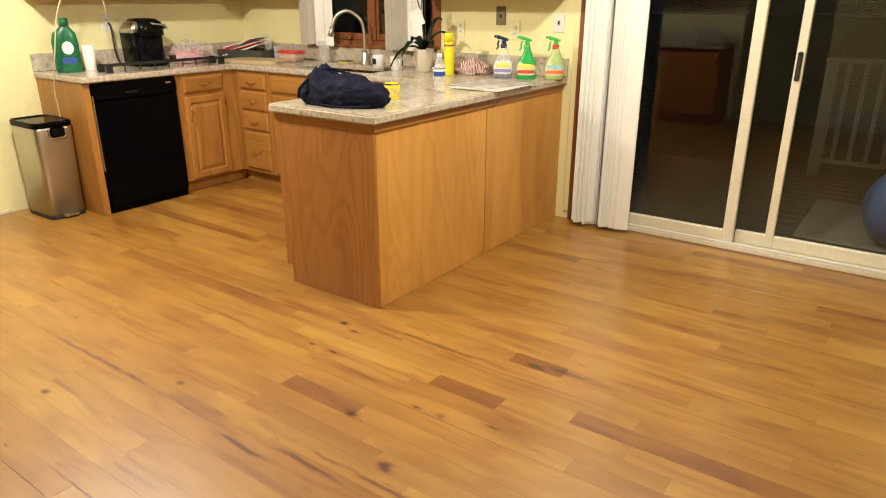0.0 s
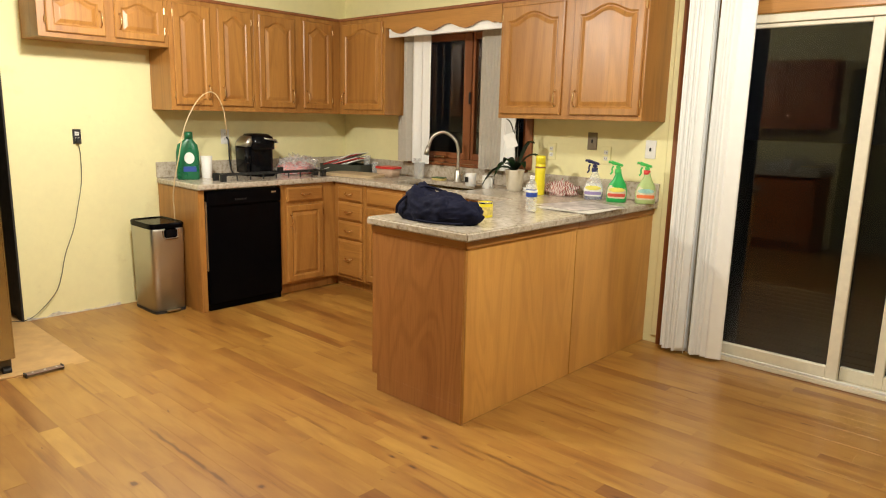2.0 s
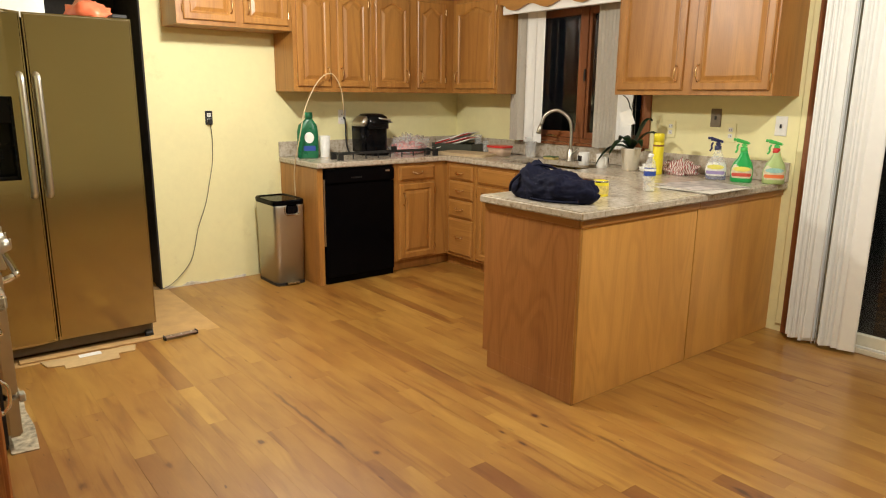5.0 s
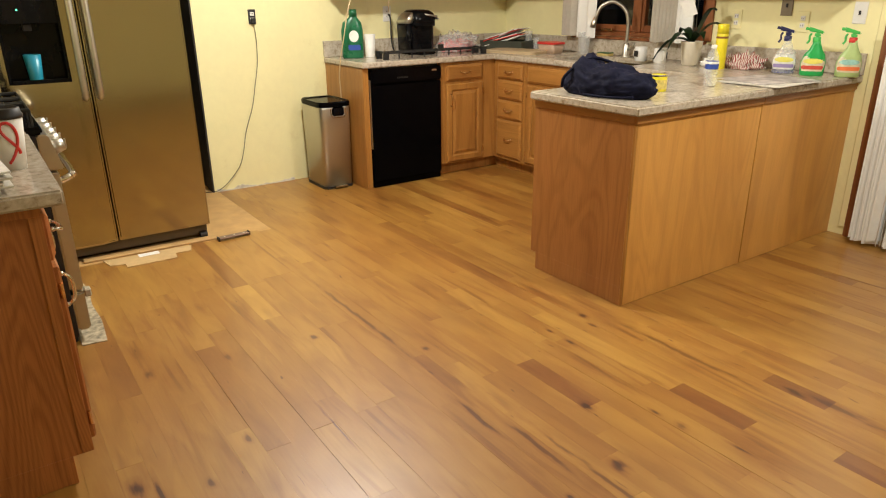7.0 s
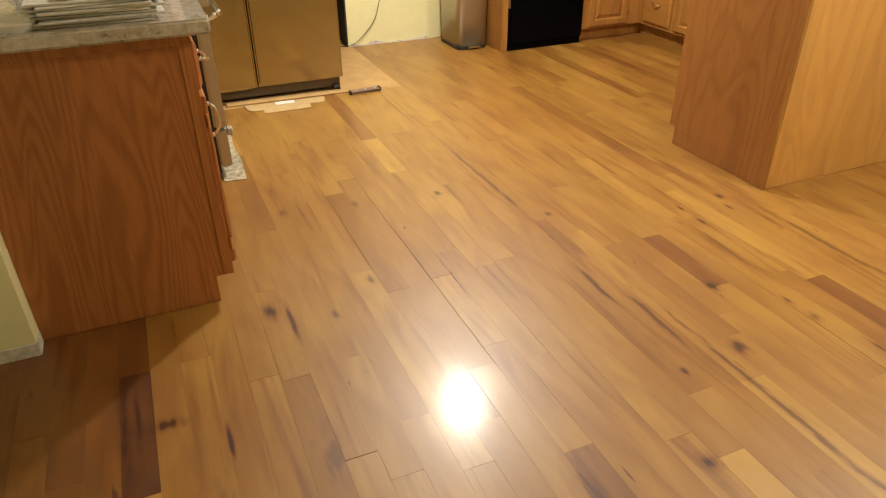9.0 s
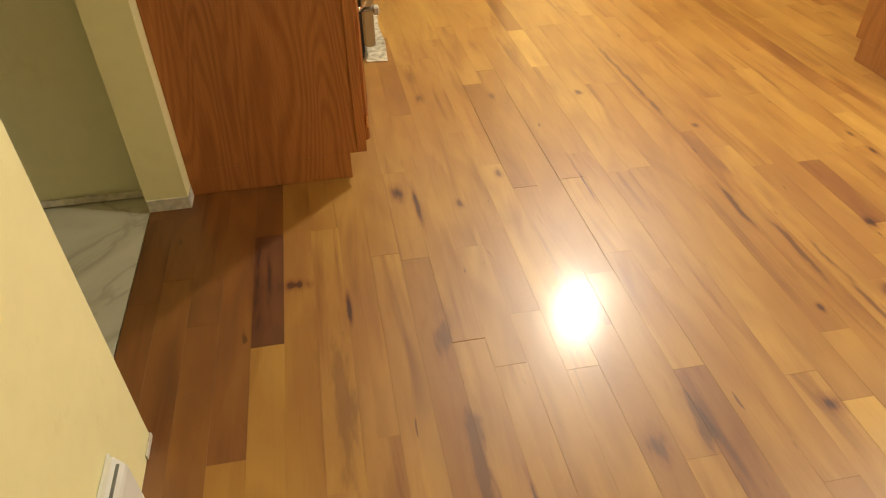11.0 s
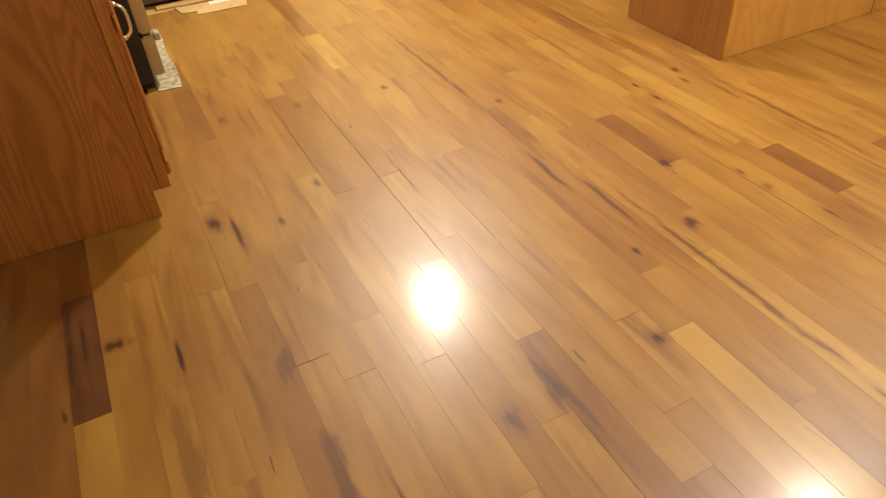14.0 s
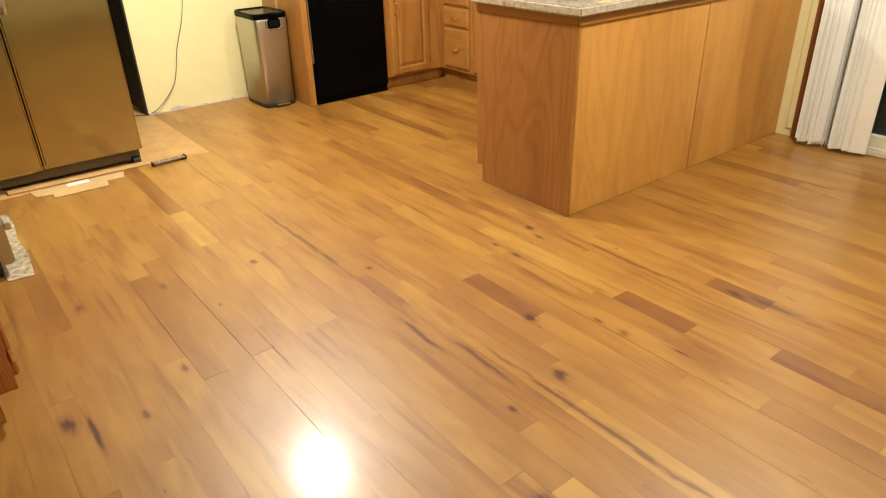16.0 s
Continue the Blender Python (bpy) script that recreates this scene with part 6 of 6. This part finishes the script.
# added block that stands for the stove drawer's grey steel corner
t = thing("drawer_corner", (-1.098, -2.052, 0.2), "small grey block for the steel corner of the stove drawer", "clip")
part("clip", boxed((-0.02, 0.022, -0.022, 0.004, 0.0, 0.035), bevel=0.005), plain("grey_drawer_corner", (0.40, 0.37, 0.28), 0.5), t)

# ---- blinds ----
def slat(x, y, z0, z1, turn, mat, parent, width=0.089):
    bm = bmesh.new()
    n = 6
    cols = []
    for i in range(n + 1):
        s = -1 + 2 * i / n
        bow = 0.0035 * (1 - s * s)
        cols.append([bm.verts.new((s * width / 2, bow, z)) for z in (z0, z1)] + [bm.verts.new((s * width / 2, bow - 0.0012, z)) for z in (z0, z1)])
    for p, q in zip(cols, cols[1:]):
        bm.faces.new((p[0], q[0], q[1], p[1]))
        bm.faces.new((p[2], p[3], q[3], q[2]))
    for p in (cols[0], cols[-1]):
        bm.faces.new((p[0], p[1], p[3], p[2]))
    bmesh.ops.transform(bm, matrix=pose(x, y, 0, 0, 0, turn), verts=bm.verts)
    return wpart("slat", bm, mat, parent, smooth=True)


rng = random.Random(8)
vb = thing("vertical_blinds", (0.4, YW - 0.1, 0.03), "ivory vertical blinds drawn aside at the patio door", "blinds")
wpart("head_rail", boxed((0.12, 2.25, YW - 0.13, YW - 0.075, 2.175, 2.215), bevel=0.004), BLIND, vb)
hang = [(0.208 + 0.0160 * i, 52 + (9, -3, 5, -6)[i % 4]) for i in range(7)] + [(0.322, 106), (0.343, 111), (0.360, 104), (0.384, 66), (0.404, 50), (0.426, 56), (0.446, 40), (0.472, 34), (0.506, 14)]
for x, turn in hang:
    slat(x, YW - 0.10 + rng.uniform(-0.004, 0.004), 0.030 + rng.uniform(-0.010, 0.012), 2.175, turn + rng.uniform(-6, 6), BLIND, vb)
wb = thing("vertical_blinds", (-1.65, YW - 0.05, 1.04), "taupe and white vertical blinds drawn aside at the window", "blinds")
wpart("head_rail", boxed((-2.205, -1.055, UFN + 0.03, UFN + 0.05, 2.034, 2.10), (-2.205, -1.055, UFN + 0.05, YW - 0.06, 2.062, 2.10), bevel=0.004), BLIND, wb)
for i in range(5):
    slat(-2.235 + i * 0.020, YW - 0.085, 1.055, 2.062, 40 + rng.uniform(-4, 4), BLIND_GREY, wb)
slat(-2.075, YW - 0.085, 1.045, 2.062, 14, BLIND, wb)
slat(-1.985, YW - 0.080, 1.045, 2.062, 6, BLIND, wb)
for i in range(9):
    slat(-1.355 + i * 0.030, YW - 0.085, 1.045 + rng.uniform(-0.004, 0.004), 2.062, 18 + rng.uniform(-4, 4), BLIND_GREY if i < 7 else BLIND, wb)

# ---- floor boards ----
BW, Y0 = 0.0841, -2.589
# joints that show, by row, and toned boards: row, start, end, tone
JOINTS = {-1: [0.978], 0: [-0.16, 0.18, 0.647], 1: [0.420], 3: [-0.35, 0.98], 5: [0.380, 1.30], 8: [0.660], 9: [0.875, 1.285], 10: [0.749, 1.435], 11: [1.165], 12: [0.925], 13: [0.57, 1.42], 14: [-1.27, 1.27], 16: [1.09], 17: [0.194], 19: [0.902], 22: [0.130, 0.50], 24: [-0.61, 0.04], 26: [-0.16, 0.595, 0.895], 27: [1.15], 28: [-0.56, 1.35], 30: [0.755, 0.99], 41: [1.80]}
# row 0's board from -0.16 is toned dark for the cabinet's shadow on it
TONES = {(0, 0.18): 0.06, (0, -0.16): 0.30, (5, 0.380): 0.50, (22, 0.130): 0.30, (26, 0.595): 0.32, (27, 1.15): 0.34, (30, 0.755): 0.30, (41, 1.80): 0.30, (24, -0.61): 0.85, (26, -0.16): 0.85, (12, 0.925): 0.42, (19, 0.902): 0.85, (17, 0.194): 0.58, (13, 0.57): 0.62, (14, -1.27): 0.9, (14, 1.27): 0.45, (16, 1.09): 0.9, (9, 1.285): 0.78, (13, 1.42): 0.40, (10, 0.749): 0.62}
rng = random.Random(21)
bm = bmesh.new()
box(bm, 0, 1, 0.00003, BW - 0.00003, -0.013, 0.0)
upper = [e for e in bm.edges if all(v.co.z > -0.001 for v in e.verts)]
bmesh.ops.bevel(bm, geom=upper, offset=0.0003, segments=1, affect="EDGES")
board_mesh = bpy.data.meshes.new("board")
bm.to_mesh(board_mesh)
bm.free()
board_mesh.materials.append(BOARD)

pieces = []
for row in range(-5, 53):
    y = Y0 + row * BW
    start, end = XW + 0.002, XE
    if y < -0.95 and y > -2.2:
        start = -2.045 + rng.choice((0, 0.0, -0.03))
    elif y <= -2.2:
        start = -1.05
    fixed = sorted(JOINTS.get(row, []))
    cuts = [start]
    x = start + rng.uniform(0.15, 0.8)
    while x < end - 0.2:
        near = [f for f in fixed if cuts[-1] + 0.05 < f < x + 0.45]
        if near:
            x = near[0]
            fixed.remove(near[0])
        elif any(abs(x - f) < 0.22 for f in JOINTS.get(row, [])):
            x += 0.25
            continue
        cuts.append(x)
        x += rng.choice((0.45, 0.65, 0.85, 1.0, 1.2, 1.4)) + rng.uniform(-0.07, 0.07)
    cuts.append(end)
    for a, b in zip(cuts, cuts[1:]):
        if b - a < 0.04:
            continue
        tone = TONES.get((row, round(a, 3)))
        if tone is None:
            tone = min(1, max(0, rng.gauss(0.67, 0.042)))
            if rng.random() < 0.06:
                tone = rng.uniform(0.42, 0.52)
            # doorway boards darkened in tone to deepen the south cabinet's cast shadow
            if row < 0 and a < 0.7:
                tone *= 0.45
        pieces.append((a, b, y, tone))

near = sorted(pieces, key=lambda p: abs((p[0] + p[1]) / 2 - 0.5) * 0.8 + abs(p[2] + 1.1))[:300]
chosen = set(near)
for a, b, y, tone in near:
    if y < YS - T - 0.02:
        continue
    ob = new("board", board_mesh)
    ob.parent = FLOOR
    ob.location = (a + 0.00008, y, 0)
    ob.scale = (b - a - 0.00016, 1, 1)
    ob.rotation_euler = (radians(rng.gauss(0, 0.15)), radians(rng.gauss(0, 0.03)), 0)
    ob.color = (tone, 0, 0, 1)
verts, faces = [], []
for p in pieces:
    if p in chosen:
        continue
    a, b, y, _ = p
    lo, hi = max(y, YS - T) + 0.00015, min(y + BW, YW) - 0.00015
    if hi - lo < 0.01:
        continue
    n = len(verts)
    c = 0.0003
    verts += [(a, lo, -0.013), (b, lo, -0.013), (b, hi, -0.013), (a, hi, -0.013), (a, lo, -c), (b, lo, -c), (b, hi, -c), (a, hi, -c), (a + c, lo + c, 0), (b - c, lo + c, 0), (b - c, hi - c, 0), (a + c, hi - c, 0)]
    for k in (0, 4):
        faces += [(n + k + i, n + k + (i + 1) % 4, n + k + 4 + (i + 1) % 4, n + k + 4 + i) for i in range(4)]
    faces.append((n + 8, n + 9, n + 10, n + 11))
me = bpy.data.meshes.new("boards")
me.from_pydata(verts, [], faces)
me.materials.append(BOARD_FAR)
rest = new("boards", me)
rest.parent = FLOOR
tagged(rest, "hardwood boards further off", kind="stuff")
